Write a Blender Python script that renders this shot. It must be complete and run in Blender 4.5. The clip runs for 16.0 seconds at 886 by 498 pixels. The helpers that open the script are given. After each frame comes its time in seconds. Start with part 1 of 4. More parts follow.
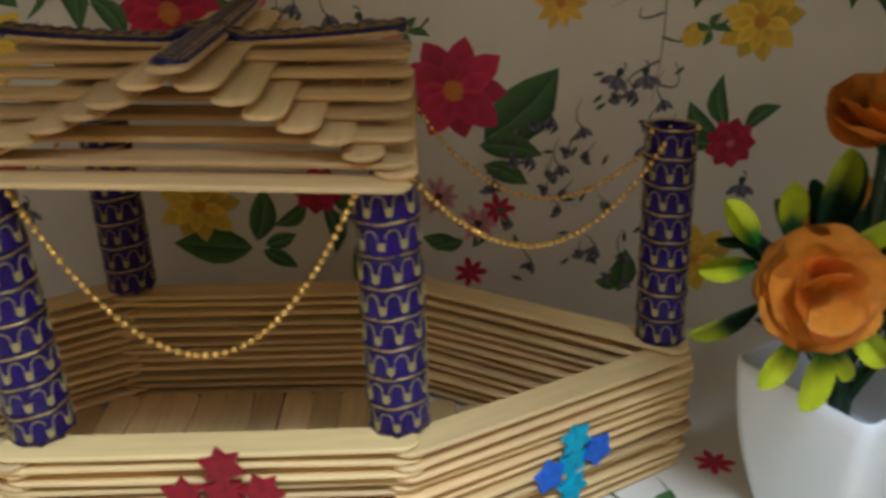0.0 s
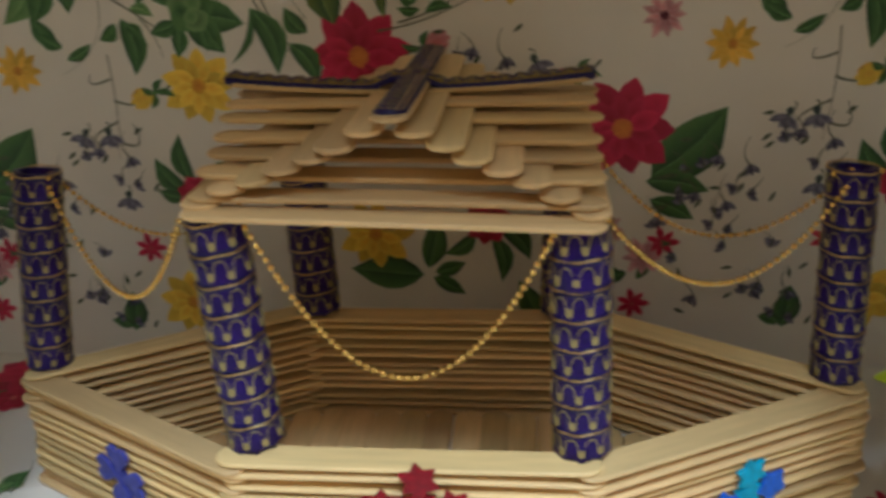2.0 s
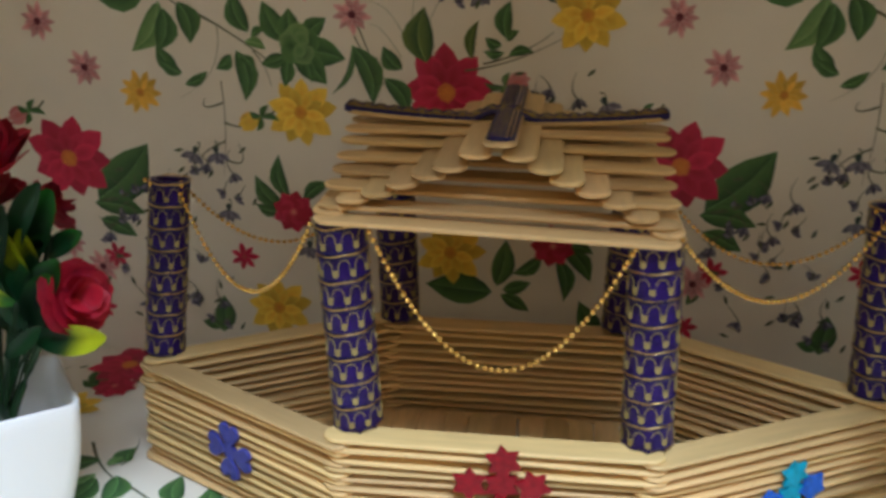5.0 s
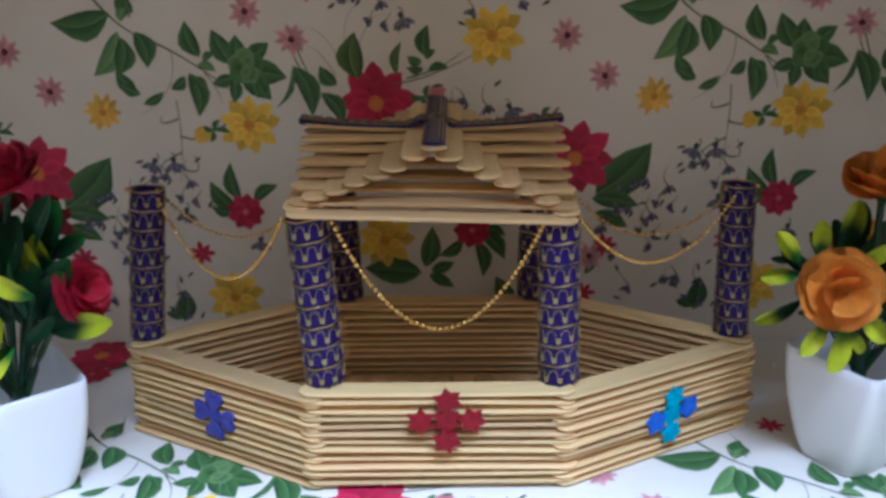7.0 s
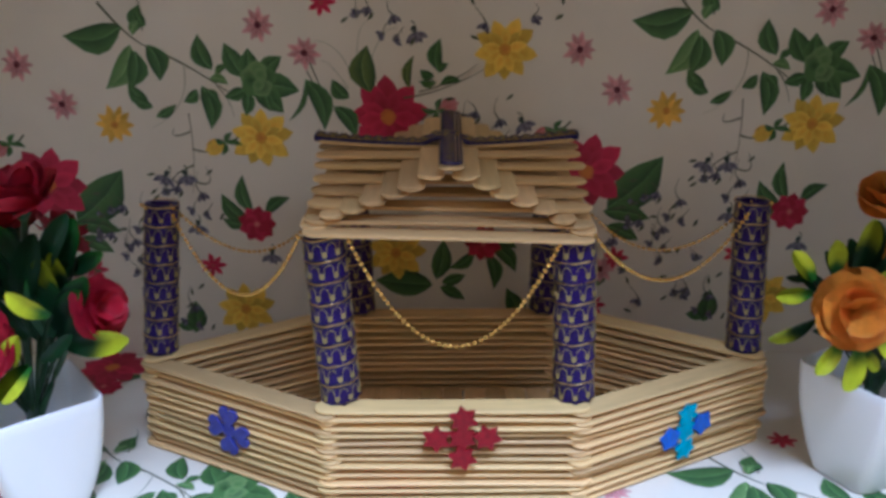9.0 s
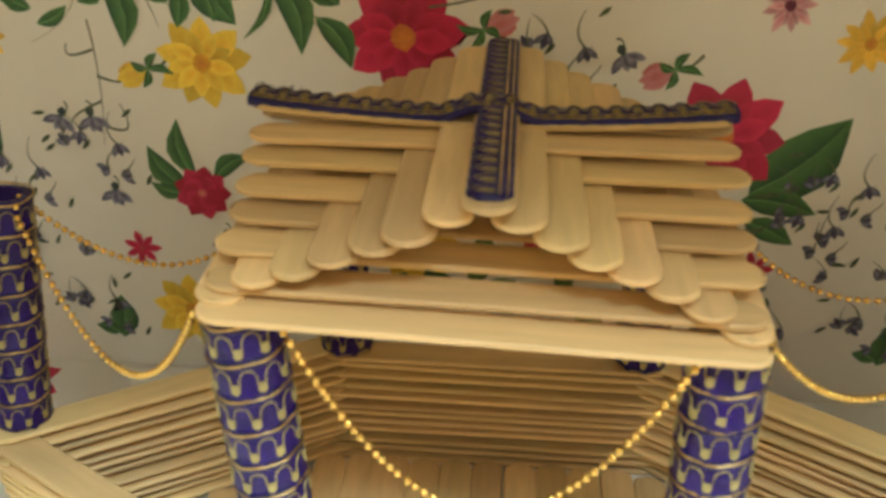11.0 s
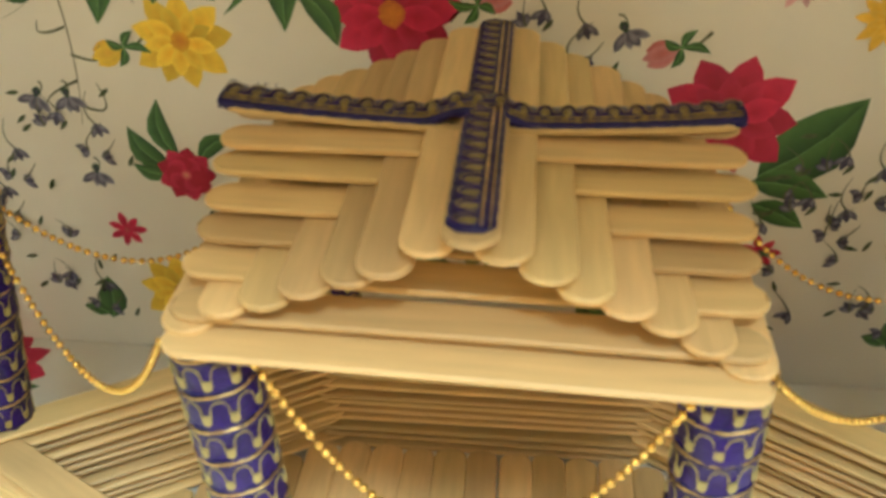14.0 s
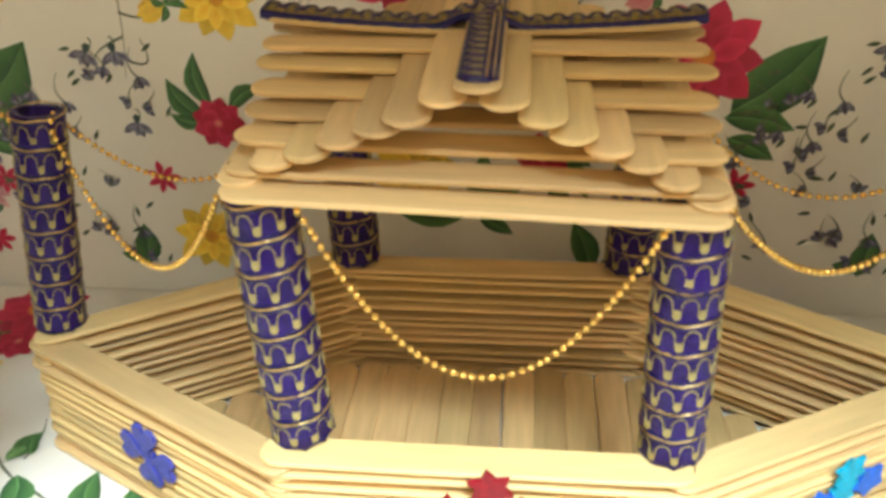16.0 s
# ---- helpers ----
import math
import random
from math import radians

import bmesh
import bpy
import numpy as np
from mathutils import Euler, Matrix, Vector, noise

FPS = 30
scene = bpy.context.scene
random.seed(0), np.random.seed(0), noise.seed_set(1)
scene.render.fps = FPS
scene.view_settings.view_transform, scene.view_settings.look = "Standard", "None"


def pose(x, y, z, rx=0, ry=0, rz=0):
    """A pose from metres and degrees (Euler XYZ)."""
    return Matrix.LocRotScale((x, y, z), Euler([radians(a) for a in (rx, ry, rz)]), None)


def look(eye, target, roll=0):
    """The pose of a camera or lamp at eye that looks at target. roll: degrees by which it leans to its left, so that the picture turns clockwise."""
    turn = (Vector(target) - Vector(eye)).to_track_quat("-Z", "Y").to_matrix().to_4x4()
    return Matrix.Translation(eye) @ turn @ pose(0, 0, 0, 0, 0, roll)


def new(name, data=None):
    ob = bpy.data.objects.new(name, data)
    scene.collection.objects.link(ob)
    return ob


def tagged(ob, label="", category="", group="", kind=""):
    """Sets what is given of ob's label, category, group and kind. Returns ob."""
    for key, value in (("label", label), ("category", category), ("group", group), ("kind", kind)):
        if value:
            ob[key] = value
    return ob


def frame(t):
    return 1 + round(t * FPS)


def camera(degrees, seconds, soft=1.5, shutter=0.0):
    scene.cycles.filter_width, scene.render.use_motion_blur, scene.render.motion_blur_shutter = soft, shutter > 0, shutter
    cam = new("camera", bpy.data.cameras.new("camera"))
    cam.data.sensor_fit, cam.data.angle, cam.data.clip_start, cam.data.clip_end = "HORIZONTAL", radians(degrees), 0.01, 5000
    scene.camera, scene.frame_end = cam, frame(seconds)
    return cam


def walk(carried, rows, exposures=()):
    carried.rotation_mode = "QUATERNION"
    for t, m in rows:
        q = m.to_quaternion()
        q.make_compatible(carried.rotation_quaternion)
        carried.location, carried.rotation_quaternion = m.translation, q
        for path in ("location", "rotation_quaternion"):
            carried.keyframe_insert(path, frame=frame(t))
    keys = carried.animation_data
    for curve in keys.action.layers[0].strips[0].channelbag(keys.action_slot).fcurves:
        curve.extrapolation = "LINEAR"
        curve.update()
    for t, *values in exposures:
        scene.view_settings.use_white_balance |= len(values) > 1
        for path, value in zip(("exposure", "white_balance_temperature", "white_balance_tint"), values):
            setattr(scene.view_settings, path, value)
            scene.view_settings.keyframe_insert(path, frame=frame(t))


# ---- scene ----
cam = camera(52.75, 16.0, soft=3.3, shutter=0.4)
# eye and target in decimetres, roll in degrees
PATH = [
    (0, (0.5223, -1.9384, 1.8650), (0.5843, -0.1068, 1.0640), -0.31),
    (0.5, (0.7326, -1.9840, 1.8585), (0.8178, -0.1493, 1.0669), -0.30),
    (1, (0.8310, -2.0443, 1.8148), (0.9071, -0.2019, 1.0403), -0.76),
    (1.5, (0.5998, -2.0389, 1.8623), (0.5505, -0.1960, 1.0870), -2.07),
    (2, (0.3268, -2.0754, 1.9713), (0.1267, -0.2344, 1.2159), -2.18),
    (2.5, (0.0903, -2.1433, 2.0021), (-0.2370, -0.3235, 1.2398), -1.80),
    (3, (-0.1519, -2.1979, 2.0133), (-0.5817, -0.4015, 1.2465), -1.60),
    (3.5, (-0.3270, -2.2897, 2.0197), (-0.8134, -0.5018, 1.2668), -0.99),
    (4, (-0.3730, -2.3726, 2.0198), (-0.8788, -0.5751, 1.3036), 0.25),
    (4.5, (-0.1425, -2.3558, 2.0436), (-0.5276, -0.5186, 1.3533), 0.90),
    (5, (0.1307, -2.4959, 2.0260), (-0.1098, -0.6270, 1.3557), 0.11),
    (7.5, (0.0189, -3.2770, 2.2356), (0.0001, -1.3964, 1.5550), -0.56),
    (8, (-0.0027, -3.3228, 2.2313), (-0.0190, -1.4416, 1.5524), -0.51),
    (8.5, (-0.0395, -3.3221, 2.2297), (-0.0577, -1.4407, 1.5517), -0.54),
    (9, (-0.0345, -3.1569, 2.2935), (-0.0540, -1.2779, 1.6089), -0.49),
    (11.5, (0.0056, -1.0964, 2.1425), (-0.1663, 0.6079, 1.1102), 0.19),
    (12, (-0.0587, -0.9826, 2.2050), (-0.2409, 0.7031, 1.1442), -0.06),
    (12.5, (-0.0011, -0.7950, 2.2204), (-0.1703, 0.8652, 1.1180), -0.24),
    (13, (0.0319, -0.8109, 2.2654), (-0.1293, 0.8483, 1.1604), -0.21),
    (13.5, (0.0392, -0.9837, 2.2788), (-0.1219, 0.6753, 1.1734), -0.28),
    (14, (0.0423, -1.1538, 2.2485), (-0.1192, 0.5026, 1.1394), -0.29),
    (14.5, (0.0559, -1.2119, 2.1873), (-0.1019, 0.4555, 1.0943), -0.23),
    (15, (0.0774, -1.2901, 2.1643), (-0.0906, 0.3980, 1.1050), -0.54),
    (15.5, (0.0695, -1.4470, 2.1114), (-0.0949, 0.2680, 1.0957), -0.50),
    (16, (0.0600, -1.6350, 2.0850), (-0.1080, 0.0740, 1.0600), -1.05),
]


def dm(p):
    return tuple(0.1 * v for v in p)


EXPOSURES = [(0.0, -0.90, 5600, 11), (5.0, -0.68, 5700, 11), (7.0, -0.72, 4850, 19), (9.2, -0.76, 5000, 20), (11.5, 0.40, 6350, 0), (14.5, 0.46, 6350, 0), (16.0, 0.46, 6100, 4)]
cam.data.dof.use_dof, cam.data.dof.focus_distance, cam.data.dof.aperture_fstop = True, 0.36, 30.0
walk(cam, [(t, look(dm(eye), dm(target), roll)) for t, eye, target, roll in PATH], EXPOSURES)

# ---------------------------------------------------------------- light
world = bpy.data.worlds.new("world")
scene.world = world
world.use_nodes = True
wn = world.node_tree
sky = wn.nodes.new("ShaderNodeTexSky")
sky.sky_type, sky.sun_disc, sky.sun_elevation, sky.sun_rotation = "NISHITA", False, radians(50), radians(160)
wn.links.new(sky.outputs[0], wn.nodes["Background"].inputs[0])
wn.nodes["Background"].inputs[1].default_value = 0.1

window_lamp = bpy.data.lights.new("window_light", "AREA")
window_lamp.shape, window_lamp.size, window_lamp.size_y = "RECTANGLE", 0.8, 0.5
window_lamp.energy, window_lamp.color = 95.0, (0.80, 0.92, 1.0)
window_ob = new("window_light", window_lamp)
window_ob.matrix_world = look((0.36, -0.62, 1.55), (0.0, -0.05, 0.03))

# ---------------------------------------------------------------- materials


def material(name, color, rough=0.6, metal=0.0, grain=None, amount=0.15, bump=0.0, random_value=0.0, random_hue=0.0, coat=0.0, sss=0.0, spec=0.5):
    """A principled material whose colour varies with two noises (grain: scale along each axis) and from piece to piece."""
    m = bpy.data.materials.new(name)
    m.use_nodes = True
    n, l = m.node_tree.nodes, m.node_tree.links
    b = n["Principled BSDF"]
    b.inputs["Roughness"].default_value, b.inputs["Metallic"].default_value = rough, metal
    b.inputs["Coat Weight"].default_value = coat
    b.inputs["Specular IOR Level"].default_value = spec
    if sss:
        b.inputs["Subsurface Weight"].default_value, b.inputs["Subsurface Scale"].default_value = sss, 0.002
    grain = grain or (300, 300, 300)
    tc, mp = n.new("ShaderNodeTexCoord"), n.new("ShaderNodeMapping")
    mp.inputs["Scale"].default_value = grain
    l.new(tc.outputs["Object"], mp.inputs["Vector"])
    info = n.new("ShaderNodeObjectInfo")
    shift = n.new("ShaderNodeVectorMath")
    shift.operation = "SCALE"
    shift.inputs[0].default_value = (37.0, 11.0, 23.0)
    l.new(info.outputs["Random"], shift.inputs["Scale"])
    l.new(shift.outputs[0], mp.inputs["Location"])
    fine, broad = n.new("ShaderNodeTexNoise"), n.new("ShaderNodeTexNoise")
    fine.inputs["Scale"].default_value, fine.inputs["Detail"].default_value = 1.0, 6.0
    broad.inputs["Scale"].default_value, broad.inputs["Detail"].default_value = 0.17, 3.0
    for t in (fine, broad):
        l.new(mp.outputs[0], t.inputs["Vector"])
    mix = n.new("ShaderNodeMath")
    mix.operation = "ADD"
    l.new(fine.outputs["Fac"], mix.inputs[0])
    l.new(broad.outputs["Fac"], mix.inputs[1])
    value = n.new("ShaderNodeMapRange")
    value.inputs["From Min"].default_value, value.inputs["From Max"].default_value = 0.6, 1.4
    value.inputs["To Min"].default_value, value.inputs["To Max"].default_value = 1 - amount, 1 + amount
    l.new(mix.outputs[0], value.inputs["Value"])
    vary = n.new("ShaderNodeMapRange")
    vary.inputs["To Min"].default_value, vary.inputs["To Max"].default_value = 1 - random_value, 1 + random_value
    l.new(info.outputs["Random"], vary.inputs["Value"])
    both = n.new("ShaderNodeMath")
    both.operation = "MULTIPLY"
    l.new(value.outputs[0], both.inputs[0])
    l.new(vary.outputs[0], both.inputs[1])
    hue = n.new("ShaderNodeHueSaturation")
    if color is None:
        at = n.new("ShaderNodeAttribute")
        at.attribute_name = "print"
        l.new(at.outputs["Color"], hue.inputs["Color"])
    else:
        hue.inputs["Color"].default_value = (*color, 1)
    l.new(both.outputs[0], hue.inputs["Value"])
    if random_hue:
        turn = n.new("ShaderNodeMath")
        turn.operation = "MULTIPLY"
        turn.inputs[1].default_value = 7.31
        frac = n.new("ShaderNodeMath")
        frac.operation = "FRACT"
        hr = n.new("ShaderNodeMapRange")
        hr.inputs["To Min"].default_value, hr.inputs["To Max"].default_value = 0.5 - random_hue, 0.5 + random_hue
        l.new(info.outputs["Random"], turn.inputs[0])
        l.new(turn.outputs[0], frac.inputs[0])
        l.new(frac.outputs[0], hr.inputs["Value"])
        l.new(hr.outputs[0], hue.inputs["Hue"])
    l.new(hue.outputs[0], b.inputs["Base Color"])
    if bump:
        bp = n.new("ShaderNodeBump")
        bp.inputs["Strength"].default_value, bp.inputs["Distance"].default_value = bump, 0.0004
        l.new(fine.outputs["Fac"], bp.inputs["Height"])
        l.new(bp.outputs[0], b.inputs["Normal"])
    return m


WOOD = material("birch stick", (0.70, 0.485, 0.212), 0.55, grain=(40, 420, 420), amount=0.16, bump=0.25, random_value=0.20, random_hue=0.006)
PAPER = material("papered wall", (0.80, 0.75, 0.65), 0.6, grain=(35, 35, 35), amount=0.05, bump=0.5)
INK = material("printed paper", None, 0.6, grain=(500, 500, 500), amount=0.14)
BLUE = material("blue ribbon", (0.019, 0.006, 0.105), 0.34, grain=(700, 700, 700), amount=0.6, bump=0.8, spec=0.22)
NAVY = material("navy ribbon", (0.011, 0.008, 0.085), 0.32, grain=(900, 900, 900), amount=0.4, bump=0.5, spec=0.3)
LOOPS = material("dull woven loops", (0.26, 0.20, 0.075), 0.55, 0.2, grain=(1500, 1500, 1500), amount=0.5, bump=0.5)
TARNISH = material("tarnished gold braid", (0.30, 0.21, 0.05), 0.35, 0.6, grain=(1500, 1500, 1500), amount=0.5, bump=0.4)
MUSTARD = material("pale yellow thread", (0.36, 0.29, 0.10), 0.6, 0.0, grain=(1800, 1800, 1800), amount=0.35, bump=0.6)
GOLD = material("gold cord", (0.62, 0.43, 0.17), 0.30, 0.8, grain=(700, 700, 700), amount=0.7, bump=0.4)
BEAD = material("gold beads", (0.80, 0.52, 0.13), 0.25, 0.9, grain=(800, 800, 800), amount=0.15)
RED_GLITTER = material("red glitter foam", (0.25, 0.004, 0.012), 0.45, grain=(2500, 2500, 2500), amount=0.5, bump=0.7, spec=0.25)
BLUE_GLITTER = material("blue glitter foam", (0.055, 0.06, 0.34), 0.4, grain=(2500, 2500, 2500), amount=0.5, bump=0.7, spec=0.25)
ROYAL_GLITTER = material("royal blue glitter foam", (0.03, 0.13, 0.62), 0.4, grain=(2500, 2500, 2500), amount=0.5, bump=0.7, spec=0.25)
CYAN_GLITTER = material("turquoise glitter foam", (0.02, 0.36, 0.55), 0.4, grain=(2500, 2500, 2500), amount=0.5, bump=0.7, spec=0.25)
PLASTIC = material("white plastic", (0.80, 0.80, 0.79), 0.32, grain=(30, 30, 30), amount=0.03, coat=0.2)
LEAF = material("leaf plastic", None, 0.34, grain=(200, 200, 200), amount=0.25, bump=0.15, spec=0.3)
ROSE = material("red petal fabric", (0.52, 0.010, 0.035), 0.6, grain=(250, 250, 250), amount=0.25, bump=0.2, sss=0.1)
ORANGE = material("orange petal fabric", (0.86, 0.33, 0.018), 0.65, grain=(250, 250, 250), amount=0.22, bump=0.2, sss=0.1)
STEM = material("dark green stem", (0.015, 0.05, 0.015), 0.4, amount=0.2)
# colours of the unseen room, tuned for the warm fill they bounce
FILL_PLASTER = material("unseen room plaster for warm fill", (0.52, 0.395, 0.25), 0.85, grain=(8, 8, 8), amount=0.06)
FILL_TIMBER = material("unseen floor board for warm fill", (0.52, 0.35, 0.18), 0.6, grain=(20, 20, 20), amount=0.08)

# ---------------------------------------------------------------- building helpers


def mesh_of(name, bm, mat, smooth=False):
    me = bpy.data.meshes.new(name)
    bm.to_mesh(me)
    bm.free()
    me.materials.append(mat)
    if smooth:
        me.polygons.foreach_set("use_smooth", [True] * len(me.polygons))
    return me


def part(name, bm, mat, parent=None, label="", smooth=False, m=None):
    """Links a bmesh, or a ready mesh, as one object under parent."""
    me = bm if isinstance(bm, bpy.types.Mesh) else mesh_of(name, bm, mat, smooth)
    ob = new(name, me)
    if parent:
        ob.parent = parent
    if m is not None:
        ob.matrix_basis = m
    return tagged(ob, label)


def thing(name, label, category, group="", at=(0, 0, 0)):
    ob = new(name)
    ob.location = at
    ob.empty_display_size = 0.01
    return tagged(ob, label, category, group)


def box(bm, x0, x1, y0, y1, z0, z1):
    v = [bm.verts.new((x, y, z)) for z in (z0, z1) for x, y in ((x0, y0), (x1, y0), (x1, y1), (x0, y1))]
    for f in ((3, 2, 1, 0), (4, 5, 6, 7), (0, 1, 5, 4), (1, 2, 6, 5), (2, 3, 7, 6), (3, 0, 4, 7)):
        bm.faces.new([v[i] for i in f])
    return bm


def tube(bm, points, radius, sides=6, closed=False, flat=1.0):
    """A round tube along points; radius may be one number or one per point."""
    pts = [Vector(p) for p in points]
    rings, n = [], len(pts)
    for i, p in enumerate(pts):
        a = pts[(i - 1) % n] if closed or i else pts[0]
        b = pts[(i + 1) % n] if closed or i < n - 1 else pts[-1]
        d = (b - a).normalized()
        up = Vector((0, 0, 1)) if abs(d.z) < 0.9 else Vector((1, 0, 0))
        s = d.cross(up).normalized()
        u = s.cross(d)
        r = radius if isinstance(radius, (int, float)) else radius[i]
        rings.append([bm.verts.new(p + r * (math.cos(k * math.tau / sides) * s + flat * math.sin(k * math.tau / sides) * u)) for k in range(sides)])
    for i in range(n if closed else n - 1):
        a, b = rings[i], rings[(i + 1) % n]
        for k in range(sides):
            bm.faces.new((a[k], a[(k + 1) % sides], b[(k + 1) % sides], b[k]))
    if not closed:
        bm.faces.new(rings[0])
        bm.faces.new(rings[-1][::-1])
    return bm


# ---------------------------------------------------------------- room and niche
WALL_Y, SIDE_L, SIDE_R = 0.1440, -0.268, 0.245


def structure(name, boxes, mat, label):
    bm = bmesh.new()
    for b in boxes:
        box(bm, *b)
    return tagged(part(name, bm, mat), label, kind="structure")


wall_back = structure("wall_back", [(-0.30, 0.30, WALL_Y, WALL_Y + 0.02, -0.02, 0.345)], PAPER, "cream flower-printed paper on the back of the niche")
wall_left = structure("wall_left", [(SIDE_L - 0.02, SIDE_L, -0.115, WALL_Y - 0.0005, -0.0005, 0.345)], PAPER, "cream flower-printed paper on the side of the niche")
wall_right = structure("wall_right", [(SIDE_R, SIDE_R + 0.02, -0.13, WALL_Y - 0.0005, -0.0005, 0.345)], PAPER, "cream flower-printed paper on the other side of the niche")
floor = structure("floor", [(-0.30, 0.30, -0.13, WALL_Y - 0.0005, -0.02, -0.0008)], PAPER, "white flower-printed paper covering the shelf board")
# unseen board, added: front edge shades the back, pale underside bounces light
ceiling = structure("ceiling", [(-0.30, 0.30, -0.126, WALL_Y + 0.02, 0.346, 0.365)], PAPER, "unseen cream-papered board added above the niche to shade its back")
# unseen room shell, added to enclose the niche and bounce warm fill
room_wall_back = structure("wall_room_back", [(-1.6, -0.3005, 0.10, 0.18, -0.9, 1.9), (0.3005, 1.6, 0.10, 0.18, -0.9, 1.9), (-0.3, 0.3, 0.1625, 0.18, 0.366, 1.9), (-0.3, 0.3, 0.10, 0.1615, 0.366, 1.9), (-0.3, 0.3, 0.10, 0.18, -0.9, -0.0205)], FILL_PLASTER, "unseen plaster wall added round the niche to bounce fill light")
structure("wall_room_left", [(-1.7, -1.6, -0.72, 0.18, -0.9, 1.9)], FILL_PLASTER, "unseen plaster room wall, added to bounce fill light")
structure("wall_room_right", [(1.6, 1.7, -0.72, 0.18, -0.9, 1.9)], FILL_PLASTER, "unseen plaster room wall, added to bounce fill light")
structure("wall_room_front", [(-1.6, -0.35, -0.82, -0.72, -0.9, 1.9), (0.85, 1.6, -0.82, -0.72, -0.9, 1.9), (-0.35, 0.85, -0.82, -0.72, -0.9, 0.75)], FILL_PLASTER, "unseen plaster wall with a window opening, added to bounce fill light")
structure("floor_room", [(-1.7, 1.7, -0.82, 0.18, -1.0, -0.901)], FILL_TIMBER, "unseen room floor, added to close the room")
structure("ceiling_room", [(-1.7, 1.7, -0.82, 0.18, 1.901, 2.0)], FILL_PLASTER, "unseen plaster top of the room, added to bounce fill light")

# ---------------------------------------------------------------- stick pavilion
STICK_L, STICK_W, STICK_T = 0.114, 0.0105, 0.0015
XC, YC = -0.0030, 0.0515


def stick_mesh(seed, bow=0.0):
    """A flat birch stick with round ends and softened edges, slightly bent."""
    rnd = random.Random(seed)
    L, w, t = STICK_L * rnd.uniform(0.985, 1.01), STICK_W * rnd.uniform(0.96, 1.04), STICK_T
    sag, twist = rnd.uniform(-0.0006, 0.0006) + bow, rnd.uniform(-0.03, 0.03)
    half = []
    r = w / 2
    for i in range(9):
        a = math.pi / 2 - math.pi * i / 8
        half.append((L / 2 - r + r * math.cos(a), r * math.sin(a)))
    outline = [(-x, -y) for x, y in half]
    mids = [-0.75, -0.5, -0.25, 0.0, 0.25, 0.5, 0.75]
    outline += [(f * (L / 2 - r), r) for f in mids] + half + [(-f * (L / 2 - r), -r) for f in mids]
    bm = bmesh.new()
    rings = []
    for inset, z in ((0.0005, 0), (0.0, 0.0004), (0.0, t - 0.0004), (0.0005, t)):
        ring = []
        for x, y in outline:
            k = 1 - inset / r
            xx = x - inset * (1 if x > L / 2 - r else -1 if x < r - L / 2 else 0)
            ring.append(bm.verts.new((xx, y * k, z + sag * (2 * x / L) ** 2 + twist * x * y * 4)))
        rings.append(ring)
    n = len(outline)
    for a, b in zip(rings, rings[1:]):
        for i in range(n):
            bm.faces.new((a[i], b[i], b[(i + 1) % n], a[(i + 1) % n]))
    for ring in (rings[0], rings[-1]):
        # strips across, so that a bent stick keeps clean faces
        half_n = n // 2
        start = 4
        for k in range(half_n - 1):
            a, b = (start + k) % n, (start + k + 1) % n
            c, d = (start - k - 1) % n, (start - k) % n
            quad = [ring[i] for i in (a, b, c, d)]
            uniq = list(dict.fromkeys(quad))
            if len(uniq) >= 3:
                try:
                    bm.faces.new(uniq)
                except ValueError:
                    pass
    bmesh.ops.recalc_face_normals(bm, faces=bm.faces)
    return mesh_of("stick", bm, WOOD)


STICKS = [stick_mesh(s) for s in range(10)]
rng = random.Random(5)
pavilion = thing("stick_pavilion", "model pavilion of glued pale ice-cream sticks with blue columns", "craft model", at=(XC, YC, 0))
INV = Matrix.Translation((-XC, -YC, 0))


def lay(x, y, z, turn, name="stick", jitter=1.0, mesh=None, tilt=0.0):
    m = pose(x + rng.uniform(-1, 1) * 0.0007 * jitter, y + rng.uniform(-1, 1) * 0.0007 * jitter, z + rng.uniform(-1, 1) * 0.0002 * jitter, 0, tilt, 0) @ pose(0, 0, 0, rng.uniform(-1, 1) * 1.8 * jitter, rng.uniform(-1, 1) * 0.25 * jitter, turn + rng.uniform(-1, 1) * 0.5 * jitter + rng.choice((0, 180)))
    return part(name, mesh or rng.choice(STICKS), None, pavilion, m=INV @ m)


# hexagonal wall: six sides, every second layer
HEX = [(XC - 0.0522, 0.0058), (XC + 0.0522, 0.0058), (XC + 0.1378, YC), (XC + 0.0522, 0.1030), (XC - 0.0522, 0.1030), (XC - 0.1378, YC)]
LAYERS, HEX_TOP = 24, 0.0445
STEP = HEX_TOP / LAYERS
for i in range(LAYERS):
    for s in range(6):
        if (i + s) % 2:
            (xa, ya), (xb, yb) = HEX[s], HEX[(s + 1) % 6]
            lay((xa + xb) / 2, (ya + yb) / 2, i * STEP, math.degrees(math.atan2(yb - ya, xb - xa)), "stick", 1.35).scale.x = 1.0 if s in (0, 3) else 0.955
# inside floor of sticks laid front to back
for i in range(-11, 12):
    x = i * 0.0107
    half = 0.0455 * min(1.0, 1 - (abs(x) - 0.050) / 0.083)
    lay(XC + x, YC, 0.0010 + 0.0004 * (i % 2), 90, "floor_stick", 0.4).scale.x = max(0.12, 2 * half / STICK_L)

# cross-gabled roof: rings of four sticks stepping inwards and upwards
RX, RY, LEVELS, EAVE = -0.0045, 0.0635, 7, 0.1158
RISE = 0.0034
